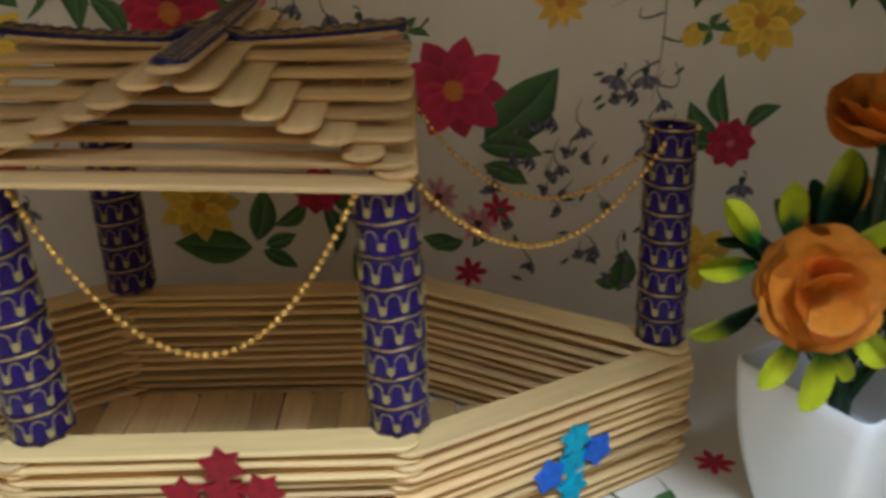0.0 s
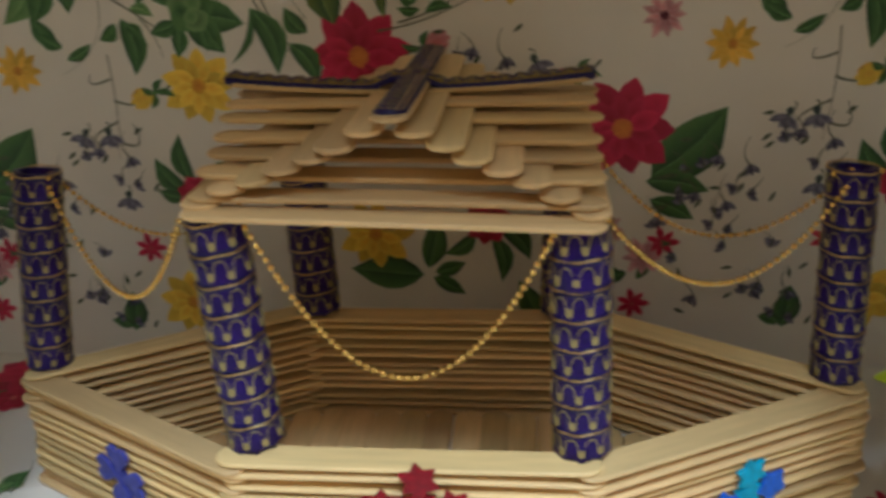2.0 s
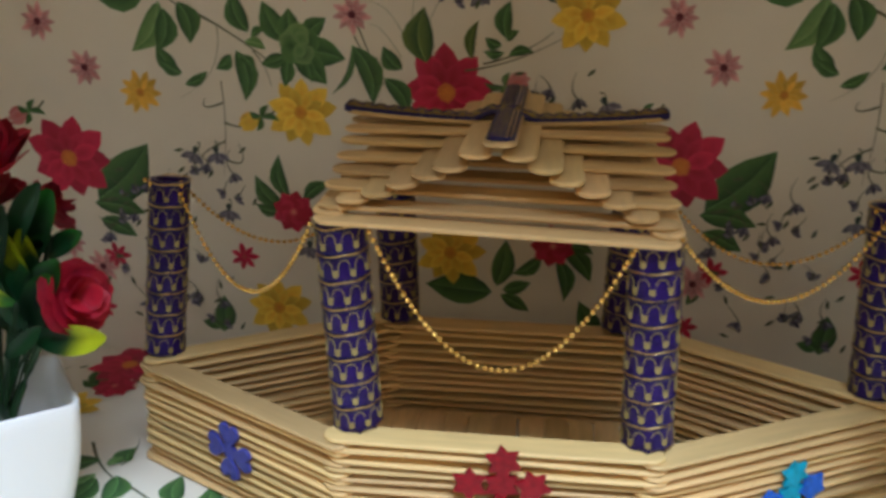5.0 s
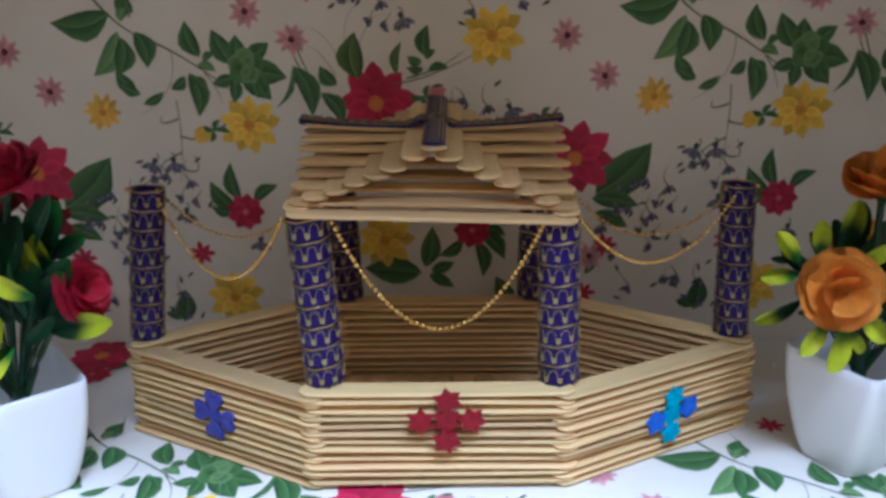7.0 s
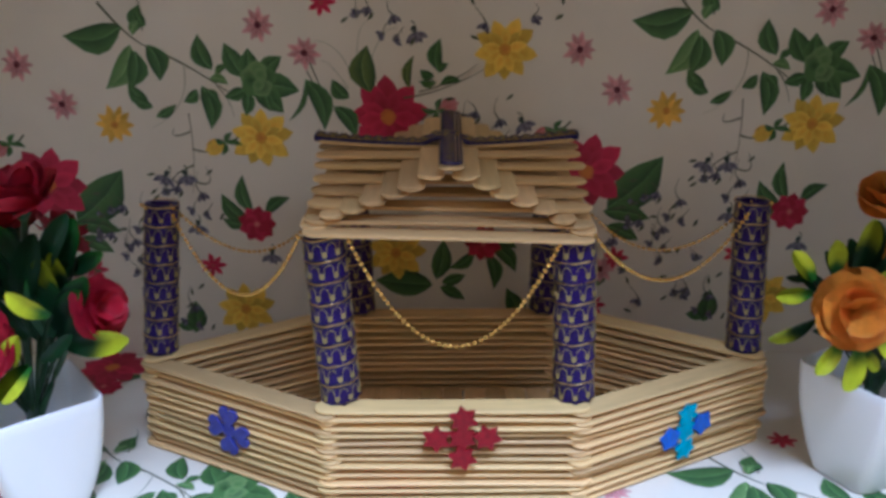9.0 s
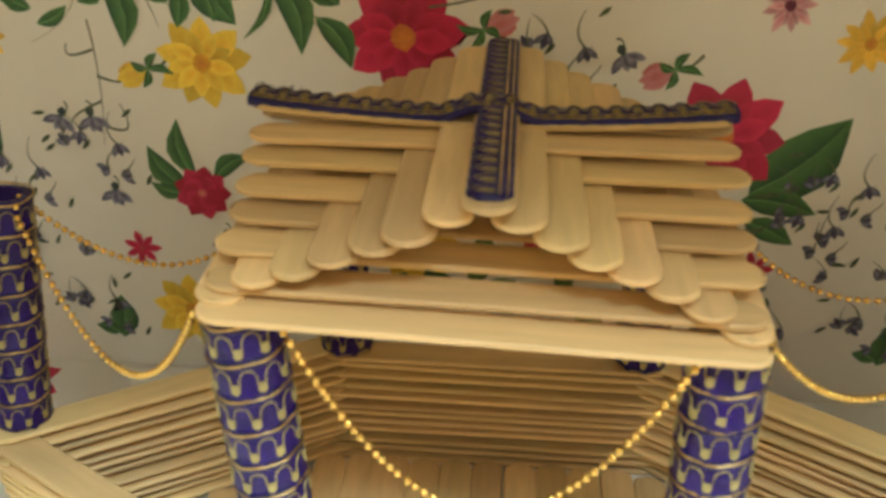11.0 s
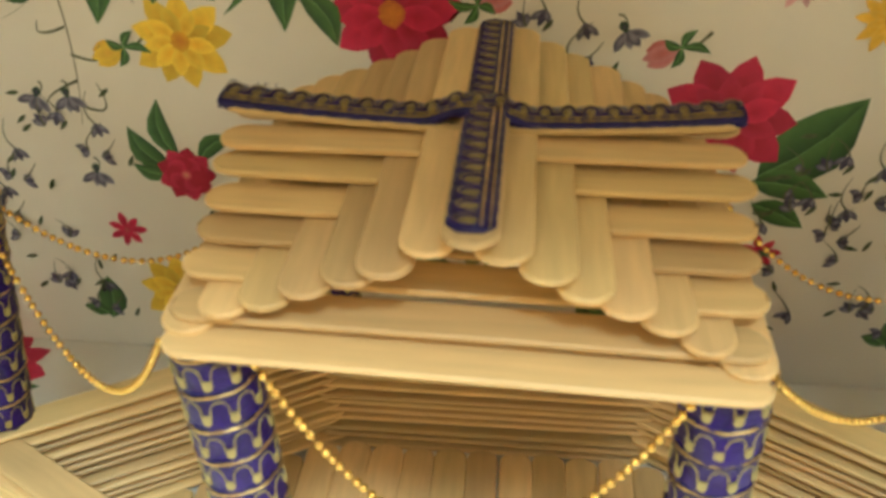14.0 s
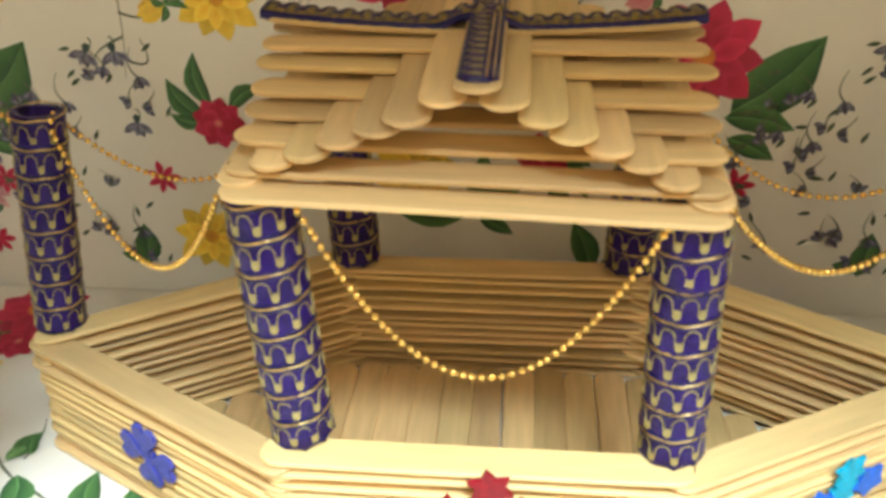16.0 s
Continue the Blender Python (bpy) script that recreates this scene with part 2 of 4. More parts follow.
for k in range(LEVELS):
    off = 0.0545 * (1 - k / LEVELS) ** 1.04
    lean = 1.7 * (1 - k / LEVELS)
    for sgn in (-1, 1):
        lay(RX, RY + sgn * off, EAVE + k * RISE, 0, "roof_stick", 0.6, tilt=lean)
        lay(RX + sgn * off * 0.96, RY + 0.0030, EAVE + k * RISE + RISE / 2 - math.tan(radians(lean)) * sgn * off * 0.96, 90, "roof_stick", 0.6)
RIDGE_Z = EAVE + LEVELS * RISE - 0.0010
lay(RX - 0.001, RY, RIDGE_Z, 0, "ridge_stick", 0.2, stick_mesh(77, 0.0034))
CROSS = pose(RX + 0.001, RY + 0.0005, RIDGE_Z + 0.0024, 0, 0, 90) @ pose(0, 0, 0, 0, 0.9, 0)
part("ridge_stick", stick_mesh(78, 0.0002), None, pavilion, m=INV @ CROSS)


def trim(length, width, z, bow, place, hump=0.0, frayed=False, rounded=False):
    """Navy braid with gold loops along one edge, glued along a stick."""
    bm = bmesh.new()
    n = 120
    rows = []
    for i in range(n + 1):
        x = (i / n - 0.5) * length
        zz = z + bow * (2 * x / STICK_L) ** 2 + 0.0002 * math.sin(i * 2.1) + hump * math.exp(-(x / 0.0085) ** 4)
        wv = width * (1 + 0.09 * abs(math.sin(x / 0.0048 * math.pi)))
        if rounded:
            wv *= max(0.3, 1 - max(0.0, 1 - (x + length / 2) / 0.003) ** 2) ** 0.5
        rows.append([bm.verts.new((x, yy, zz + h)) for yy, h in ((-wv / 2, -0.0014), (-wv / 2, 0.0004), (-wv / 4, 0.0009), (wv / 4, 0.0009), (wv / 2, 0.0004), (wv / 2, -0.0014))])
    for a, b in zip(rows, rows[1:]):
        for k in range(6):
            bm.faces.new((a[k], a[(k + 1) % 6], b[(k + 1) % 6], b[k]))
    bm.faces.new(rows[0])
    bm.faces.new(rows[-1][::-1])
    bmesh.ops.recalc_face_normals(bm, faces=bm.faces)
    m = INV @ place
    ob = part("ribbon", bm, NAVY, pavilion, "navy braid ribbon glued along the ridge", True, m)
    bm = bmesh.new()
    count = int(length / 0.0048)

    def h(x):
        return z + bow * (2 * x / STICK_L) ** 2 + hump * math.exp(-(x / 0.0085) ** 4)
    pts = []
    for i in range(count):
        x0 = (i + 0.5 - count / 2) * length / count
        for k in range(9):
            a = math.pi * (1 - k / 8)
            x = x0 + 0.0019 * math.cos(a)
            pts.append((x, width * (-0.06 + 0.46 * math.sin(a)), h(x) + 0.0010))
        rim = [(x0 + 0.0012 * math.cos(k * math.tau / 10), width * (0.08 + 0.21 * math.sin(k * math.tau / 10))) for k in range(10)]
        low = [bm.verts.new((x, y, h(x0) + 0.0006)) for x, y in rim]
        top = [bm.verts.new((x0 + 0.85 * (x - x0), y, h(x0) + 0.0012)) for x, y in rim]
        for k in range(10):
            bm.faces.new((low[k], low[(k + 1) % 10], top[(k + 1) % 10], top[k]))
        bm.faces.new(top)
    part("gold_trim", bm, LOOPS, ob, "pale yellow woven loops", True)
    bm = bmesh.new()
    tube(bm, pts, 0.00046, 6)
    part("braid_loop", bm, BLUE, ob, "blue cord laid in loops", True)
    bm = bmesh.new()
    tube(bm, [(x, y * 0.94, zz + 0.00034) for x, y, zz in pts], 0.00020, 5)
    part("gold_thread", bm, LOOPS, ob, "thin gold thread over the loops", True)
    bm = bmesh.new()
    for yy, rad in ((-0.22, 0.00038), (-0.40, 0.00022)):
        tube(bm, [((i / 30 - 0.5) * length * 0.985, width * yy, h((i / 30 - 0.5) * length) + 0.0008 + 0.0001 * math.sin(i * 2.3)) for i in range(31)], rad, 5)
    part("gold_braid", bm, GOLD if rounded else TARNISH, ob, "tarnished gold cord", True)
    if not frayed:
        return ob
    # frayed threads at one end
    bm = bmesh.new()
    for i in range(14):
        x = -length / 2 + rng.uniform(0, 0.014)
        y = width * rng.uniform(0.2, 0.38)
        tube(bm, [(x, y, h(x)), (x + rng.uniform(-1, 1) * 0.001, y + 0.0008, h(x) + 0.001), (x + rng.uniform(-1, 1) * 0.002, y + 0.0012, h(x) + rng.uniform(0.001, 0.0026))], 0.00009, 3)
    part("frayed_thread", bm, NAVY, ob)
    return ob


trim(0.113, 0.0086, RIDGE_Z + STICK_T + 0.0004, 0.0034, pose(RX - 0.001, RY, 0), 0.0031, True)
trim(0.107, 0.0082, STICK_T + 0.0006, 0.0002, CROSS, rounded=True)

# columns wrapped in blue ribbon with gold embroidery
COL_R, ROWS_N = 0.0074, 8


def column_core(seed, height):
    bm = bmesh.new()
    seg, rows = 36, []
    per = height / ROWS_N
    zs = []
    for r in range(ROWS_N):
        zs += [r * per, r * per + 0.12 * per, r * per + 0.5 * per, r * per + 0.9 * per, r * per + 0.985 * per]
    zs.append(height)
    for j, z in enumerate(zs):
        f = (z / per) % 1.0
        ring = []
        for i in range(seg):
            a = i / seg * math.tau
            lump = noise.noise(Vector((math.cos(a) * 2 + seed * 7, math.sin(a) * 2, z * 160))) * 0.0006
            flare = 0.00045 * (1 - f) if j < len(zs) - 1 else 0
            scallop = 0.0002 * math.cos(a * 18) if f < 0.05 else 0
            rr = COL_R + lump + flare + scallop
            ring.append(bm.verts.new((rr * math.cos(a), rr * math.sin(a), z + (0.0006 * math.cos(a * 9) if j == 0 else 0) + 0.0004 * math.sin(a + seed))))
        rows.append(ring)
    for a, b in zip(rows, rows[1:]):
        for i in range(seg):
            bm.faces.new((a[i], a[(i + 1) % seg], b[(i + 1) % seg], b[i]))
    bm.faces.new(rows[0][::-1])
    inner = [bm.verts.new((v.co.x * 0.72, v.co.y * 0.72, height)) for v in rows[-1]]
    deep = [bm.verts.new((v.co.x * 0.72, v.co.y * 0.72, height - 0.006)) for v in rows[-1]]
    for i in range(seg):
        j = (i + 1) % seg
        bm.faces.new((rows[-1][i], rows[-1][j], inner[j], inner[i]))
        bm.faces.new((inner[i], inner[j], deep[j], deep[i]))
    bm.faces.new(deep)
    return mesh_of("column", bm, BLUE, True)


def around(r, z, wobble, seed, n=42):
    return [((r + 0.5 * wobble * math.sin(i * 1.3 + seed)) * math.cos(i / n * math.tau), (r + 0.5 * wobble * math.sin(i * 1.3 + seed)) * math.sin(i / n * math.tau),
             z + wobble * math.sin(i * 0.9 + seed) + 0.0007 * math.sin(i / n * math.tau + seed)) for i in range(n)]


def gold_cord(per, seed):
    """The shiny gold cord that ends each turn of the ribbon."""
    bm = bmesh.new()
    tube(bm, around(COL_R + 0.0005, per * 0.97, 0.00016, seed), 0.00029, 6, True)
    return mesh_of("gold_cord", bm, GOLD, True)


def ribbon_edge(per, seed):
    """Dark woven selvedge on both sides of the cord."""
    bm = bmesh.new()
    tube(bm, around(COL_R + 0.00022, per * 0.87, 0.00008, seed), 0.00042, 6, True)
    tube(bm, around(COL_R + 0.00022, per * 0.06, 0.00008, seed), 0.00034, 6, True)
    return mesh_of("ribbon_edge", bm, NAVY, True)


def gold_row(per, seed):
    """One turn of embroidery: arches standing on small fringed tulips."""
    rnd = random.Random(seed)
    bm = bmesh.new()
    R = COL_R + 0.00055

    def on(a, z, lift=0.0):
        return ((R + lift) * math.cos(a), (R + lift) * math.sin(a), z + 0.0007 * math.sin(a + seed))
    pts = []
    for k in range(9):
        a0 = (k + rnd.uniform(-0.06, 0.06)) / 9 * math.tau
        da = math.tau / 9
        dz = rnd.uniform(-0.03, 0.03)
        # round arches running on from tulip to tulip
        for i in range(13):
            f = i / 12
            pts.append(on(a0 + da * (0.5 - 0.33 * math.cos(math.pi * f)), per * (0.38 + dz + 0.40 * math.sin(math.pi * f) ** 0.6), -0.00022))
        pts.append(on(a0 + da, per * (0.33 + dz), -0.0005))
        # tulip: round bulb with two pointed lips
        cup = [(0.18 * math.sin(w) + rnd.uniform(-0.012, 0.012), 0.27 - 0.14 * math.cos(w) + dz) for w in [radians(d) for d in range(-120, 121, 30)]]
        cup += [(0.18, 0.47 + dz), (0.08, 0.39 + dz), (0.0, 0.44 + dz), (-0.08, 0.39 + dz), (-0.18, 0.47 + dz)]
        m = len(cup)
        low = [bm.verts.new(on(a0 + da * u, per * v, -0.0003)) for u, v in cup]
        top = [bm.verts.new(on(a0 + da * u * 0.9, per * (0.01 + v * 0.97), 0.00015)) for u, v in cup]
        for i in range(m):
            bm.faces.new((low[i], low[(i + 1) % m], top[(i + 1) % m], top[i]))
        bm.faces.new(top)
    tube(bm, pts, 0.00017, 5, True)
    bmesh.ops.recalc_face_normals(bm, faces=bm.faces)
    return mesh_of("gold_embroidery", bm, MUSTARD)


COLUMNS = {"fl": ((-0.0500, 0.0138), (-0.0538, 0.0140), 0.0718), "fr": ((0.0470, 0.0138), (0.0452, 0.0150), 0.0695),
           "bl": ((-0.0510, 0.1035), (-0.0530, 0.1040), 0.0715), "br": ((0.0440, 0.1035), (0.0455, 0.1040), 0.0700),
           "l": ((-0.1388, 0.0580), (-0.1328, 0.0655), 0.0690), "r": ((0.1308, 0.0575), (0.1298, 0.0640), 0.0690)}
ROW_MESHES = [(gold_row(0.070 / ROWS_N, s), gold_cord(0.070 / ROWS_N, s), ribbon_edge(0.070 / ROWS_N, s)) for s in range(4)]
for ci, ((bx, by), (tx, ty), hgt) in enumerate(COLUMNS.values()):
    base = Vector((bx, by, HEX_TOP))
    axis = Vector((tx - bx, ty - by, hgt)).normalized()
    m = Matrix.Translation(base) @ axis.to_track_quat("Z", "Y").to_matrix().to_4x4() @ pose(0, 0, 0, 0, 0, ci * 50) @ Matrix.Diagonal((1.07, 1.07, 1, 1) if ci < 4 else (0.98, 0.98, 1, 1))
    col = part("column", column_core(ci, hgt), None, pavilion, "rolled column wrapped in blue ribbon with gold pattern", m=INV @ m)
    for r in range(ROWS_N):
        stitches, cord, edge = ROW_MESHES[ci % 4]
        turned = pose(0, 0, r * hgt / ROWS_N, 0, 0, 0)
        part("gold_embroidery", stitches, None, col, m=turned @ pose(0, 0, 0, 0, 0, (0, 14, -9, 22, 5, 17, -4, 9)[(r + 3 * ci) % 8]))
        part("gold_cord", cord, None, col, m=turned)
        part("ribbon_edge", edge, None, col, m=turned)

# bead chains
def bead_chain(a, b, low, name="bead_chain", pitch=0.00245):
    """Gold beads hanging between a and b, down to the height low."""
    a, b = Vector(a), Vector(b)
    sag = (a.z + b.z) / 2 - low
    pts = [a.lerp(b, f / 200) - Vector((0, 0, 4 * sag * (f / 200) * (1 - f / 200))) for f in range(201)]
    bm = bmesh.new()
    run, last = 0.0, pts[0]
    places = [pts[0]]
    for p in pts[1:]:
        run += (p - last).length
        last = p
        if run >= pitch:
            places.append(p)
            run -= pitch
    for p in places:
        bmesh.ops.create_icosphere(bm, subdivisions=2, radius=0.00094, matrix=Matrix.Translation(p))
    tube(bm, places[::2] + [places[-1]], 0.00016, 4)
    me = mesh_of(name, bm, BEAD, True)
    part(name, me, None, pavilion, "thin gold bead chain hanging between columns", m=INV)


bead_chain((-0.0430, 0.0070, 0.1150), (0.0385, 0.0070, 0.1140), 0.0702)
bead_chain((0.0520, 0.0120, 0.1150), (0.1290, 0.0590, 0.1125), 0.0875)
bead_chain((0.0500, 0.1030, 0.1150), (0.1310, 0.0660, 0.1125), 0.0830)
bead_chain((-0.0630, 0.0120, 0.1150), (-0.1290, 0.0620, 0.1125), 0.0810)
bead_chain((-0.0560, 0.1030, 0.1150), (-0.1300, 0.0670, 0.1125), 0.0830)

# chain ends laid over the outer column tops
bead_chain((-0.1400, 0.0595, 0.1140), (-0.1262, 0.0610, 0.1122), 0.1102)
bead_chain((0.1230, 0.0600, 0.1122), (0.1368, 0.0590, 0.1138), 0.1102)

# glitter badges on the three front faces


def star(points, r_out, r_in, thick=0.0012):
    bm = bmesh.new()
    rim = []
    for i in range(points * 2):
        a = math.pi * i / points + math.pi / 2
        r = r_out if i % 2 == 0 else r_in
        rim.append((r * math.cos(a), r * math.sin(a)))
    low = [bm.verts.new((x, y, 0)) for x, y in rim]
    top = [bm.verts.new((x * 0.97, y * 0.97, thick)) for x, y in rim]
    for i in range(len(rim)):
        bm.faces.new((low[i], low[(i + 1) % len(rim)], top[(i + 1) % len(rim)], top[i]))
    peak = bm.verts.new((0, 0, thick * 1.15))
    for i in range(len(rim)):
        bm.faces.new((top[i], top[(i + 1) % len(rim)], peak))
    return bm


def heart_petal(r):
    bm = bmesh.new()
    rim = []
    for i in range(20):
        a = math.tau * i / 20
        rim.append((r * 0.062 * 16 * math.sin(a) ** 3 * 0.9, r * (0.3 + 0.065 * (13 * math.cos(a) - 5 * math.cos(2 * a) - 2 * math.cos(3 * a) - math.cos(4 * a)))))
    low = [bm.verts.new((x, y, 0)) for x, y in rim]
    top = [bm.verts.new((x * 0.96, y * 0.96, 0.0012)) for x, y in rim]
    for i in range(20):
        bm.faces.new((low[i], low[(i + 1) % 20], top[(i + 1) % 20], top[i]))
    bm.faces.new(top)
    return bm


def badge(centre, turn, label, pieces):
    m = pose(*centre, 90, 0, turn)
    root = None
    for dx, dy, bm, mat, rot, lift in pieces:
        mm = m @ pose(dx, dy, lift, 0, 0, rot)
        if root is None:
            root = part("badge", bm, mat, pavilion, label, m=INV @ mm)
            inv = mm.inverted()
        else:
            part("badge_piece", bm, mat, root, m=inv @ mm)


badge((0.0004, -0.0009, 0.0332), 0, "red glitter foam stars set in a cross", [
    (0, 0.0, star(6, 0.0064, 0.0040), RED_GLITTER, 5, 0.0)] + [(dx, dy, star(6, 0.0064, 0.0039), RED_GLITTER, rot, 0.0008) for dx, dy, rot in ((0.0005, 0.0091, 10), (-0.0104, 0, 0), (0.0102, 0.0006, 20), (0, -0.0090, 15))])
badge((-0.1010, 0.0245, 0.0215), -29.6, "blue glitter foam flower of four petals", [
    (0, 0, star(8, 0.0036, 0.0032), BLUE_GLITTER, 0, 0.0)] + [(0.0054 * math.sin(radians(a)), 0.0054 * math.cos(radians(a)), heart_petal(0.0058), BLUE_GLITTER, -a, 0.0004) for a in (4, 95, 184, 273)])
badge((0.0980, 0.0258, 0.0200), 29.6, "turquoise and blue glitter foam stars in a cross", [
    (0, 0, star(6, 0.0058, 0.0038), CYAN_GLITTER, 0, 0.0), (0.0004, 0.0084, star(6, 0.0060, 0.0038), CYAN_GLITTER, 12, 0.0006), (0, -0.0086, star(6, 0.0060, 0.0038), CYAN_GLITTER, 20, 0.0006),
    (-0.0090, -0.0012, star(5, 0.0060, 0.0042), ROYAL_GLITTER, 5, 0.0006), (0.0090, 0.0014, star(5, 0.0060, 0.0042), ROYAL_GLITTER, 30, 0.0006)])

# ---------------------------------------------------------------- potted artificial flowers


def pot_mesh(rim, foot, height):
    """A square pot with rounded corners, bulging sides and a thin wall."""
    bm = bmesh.new()

    def ring(side, z, corner):
        pts = []
        h = side / 2
        for cx, cy, a0 in ((1, 1, 0), (-1, 1, 90), (-1, -1, 180), (1, -1, 270)):
            for i in range(6):
                a = radians(a0 + 90 * i / 5)
                pts.append(bm.verts.new((cx * (h - corner) + corner * math.cos(a), cy * (h - corner) + corner * math.sin(a), z)))
        return pts
    rings = [ring(foot * 0.9, 0.0003, 0.006), ring(foot * 0.97, 0.0, 0.007)]
    for i in range(11):
        f = i / 10
        rings.append(ring(foot + (rim - foot) * math.sin(f * math.pi / 2) ** 0.85, 0.0015 + f * (height - 0.0015), 0.007 - 0.003 * f))
    rings.append(ring(rim - 0.0008, height + 0.0005, 0.0045))
    rings.append(ring(rim - 0.0026, height, 0.004))
    rings.append(ring(rim - 0.0050, height * 0.8, 0.004))
    rings.append(ring(rim - 0.0085, height * 0.52, 0.004))
    for a, b in zip(rings, rings[1:]):
        for i in range(24):
            bm.faces.new((a[i], a[(i + 1) % 24], b[(i + 1) % 24], b[i]))
    bm.faces.new(rings[0][::-1])
    bm.faces.new(rings[-1])
    return mesh_of("pot", bm, PLASTIC, True)


def colour_layer(bm):
    return bm.verts.layers.float_color.new("print")


def leaf_mesh(length, width, base, tip, droop=0.25, cut=0.55):
    """A folded, drooping plastic leaf along +x, whose colour runs from base to tip."""
    bm = bmesh.new()
    lay_ = colour_layer(bm)
    rows = []
    n = 10
    for i in range(n + 1):
        f = i / n
        w = width * (0.3 + 0.7 * math.sin(math.pi / 2 * min(1, f / 0.55))) * math.sqrt(max(0.0, 1 - (max(0, f - 0.6) / 0.42) ** 2))
        if i == n:
            w = width * 0.22
        row = []
        for j in range(5):
            g = (j - 2) / 2
            z = -droop * length * f * f + 0.22 * abs(g) * w
            v = bm.verts.new((length * f, g * w / 2, z))
            k = min(1, max(0, (f - cut + 0.10 * abs(g)) / 0.35))
            k = k * k * (3 - 2 * k)
            v[lay_] = (*[a + (b - a) * k for a, b in zip(base, tip)], 1)
            row.append(v)
        rows.append(row)
    for a, b in zip(rows, rows[1:]):
        for j in range(4):
            bm.faces.new((a[j], a[j + 1], b[j + 1], b[j]))
    bmesh.ops.solidify(bm, geom=bm.faces[:], thickness=0.0004)
    return mesh_of("leaf", bm, LEAF, True)


GREEN, DARK, LIME = (0.03, 0.17, 0.02), (0.008, 0.045, 0.014), (0.62, 0.70, 0.015)
LEAVES_TWO = [leaf_mesh(0.016, 0.0070, GREEN, LIME, 0.1, 0.22), leaf_mesh(0.014, 0.0072, GREEN, LIME, 0.25, 0.2), leaf_mesh(0.017, 0.0068, DARK, LIME, 0.2, 0.5)]
LEAVES_DARK = [leaf_mesh(0.016, 0.0066, DARK, GREEN, 0.2, 0.7), leaf_mesh(0.018, 0.0066, DARK, DARK, 0.35)]


def petal(bm, r, w, curl, cup):
    """A cupped round petal from the origin along +x, curling at its rim."""
    rows = []
    n = 7
    for i in range(n + 1):
        f = i / n
        half = w * (0.22 + 0.78 * math.sin(math.pi / 2 * min(1, f / 0.6))) * math.sqrt(max(0.0, 1 - (max(0, f - 0.55) / 0.47) ** 2))
        row = []
        for j in range(7):
            g = (j - 3) / 3
            x = r * f * (1 - 0.05 * g * g * f)
            z = cup * r * f ** 1.6 + 0.25 * cup * half * g * g - curl * r * max(0, f - 0.7) ** 2 * 6 + 0.0004 * math.sin(4 * g + 9 * f)
            row.append(bm.verts.new((x, g * half, z)))
        rows.append(row)
    for a, b in zip(rows, rows[1:]):
        for j in range(6):
            bm.faces.new((a[j], a[j + 1], b[j + 1], b[j]))


def petal_mesh(r, w, curl, cup, mat):
    bm = bmesh.new()
    petal(bm, r, w, curl, cup)
    bmesh.ops.solidify(bm, geom=bm.faces[:], thickness=0.0003)
    return mesh_of("petal", bm, mat, True)


def blossom(parent, centre, facing, r, mat, layers, label):
    """A fabric rose: rings of petals, wide open outside and upright within, on a green cup."""
    q = Vector(facing).normalized().to_track_quat("Z", "Y").to_matrix().to_4x4()
    m = Matrix.Translation(centre) @ q
    bm = bmesh.new()
    prof = [(0.0, -0.0042), (0.0015, -0.0040), (0.0030, -0.0015), (0.0042, 0.0006)]
    rings = [[bm.verts.new((max(rr, 1e-5) * math.cos(a * math.tau / 10), max(rr, 1e-5) * math.sin(a * math.tau / 10), z)) for a in range(10)] for rr, z in prof]
    for a, b in zip(rings, rings[1:]):
        for i in range(10):
            bm.faces.new((a[i], a[(i + 1) % 10], b[(i + 1) % 10], b[i]))
    f_up = Vector(facing).normalized().z > 0.9
    flower = part("flower", bm, STEM, parent, label, True, m)
    for li, (count, size, cup, curl, width) in enumerate(layers):
        me = petal_mesh(r * size, r * size * width, curl, cup + (0.45 if f_up else 0.0), mat)
        for k in range(count):
            a = 360 * k / count + li * 37 + rng.uniform(-6, 6)
            part("petal", me, None, flower, m=pose(0, 0, 0.0006 * li, 0, 0, a) @ pose(0.0003, 0, 0, rng.uniform(-12, 12), rng.uniform(-7, 7), 0))
    return flower


ROSE_LAYERS = [(5, 1.0, 0.2, 0.2, 0.62), (4, 0.84, 0.45, 0.15, 0.66), (3, 0.62, 0.95, 0.12, 0.75), (3, 0.40, 1.7, 0.0, 0.85)]
CARN_LAYERS = [(5, 1.0, 0.16, 0.12, 0.76), (4, 0.80, 0.42, 0.10, 0.78), (3, 0.58, 0.95, 0.06, 0.80), (2, 0.46, 1.7, 0.0, 0.90)]


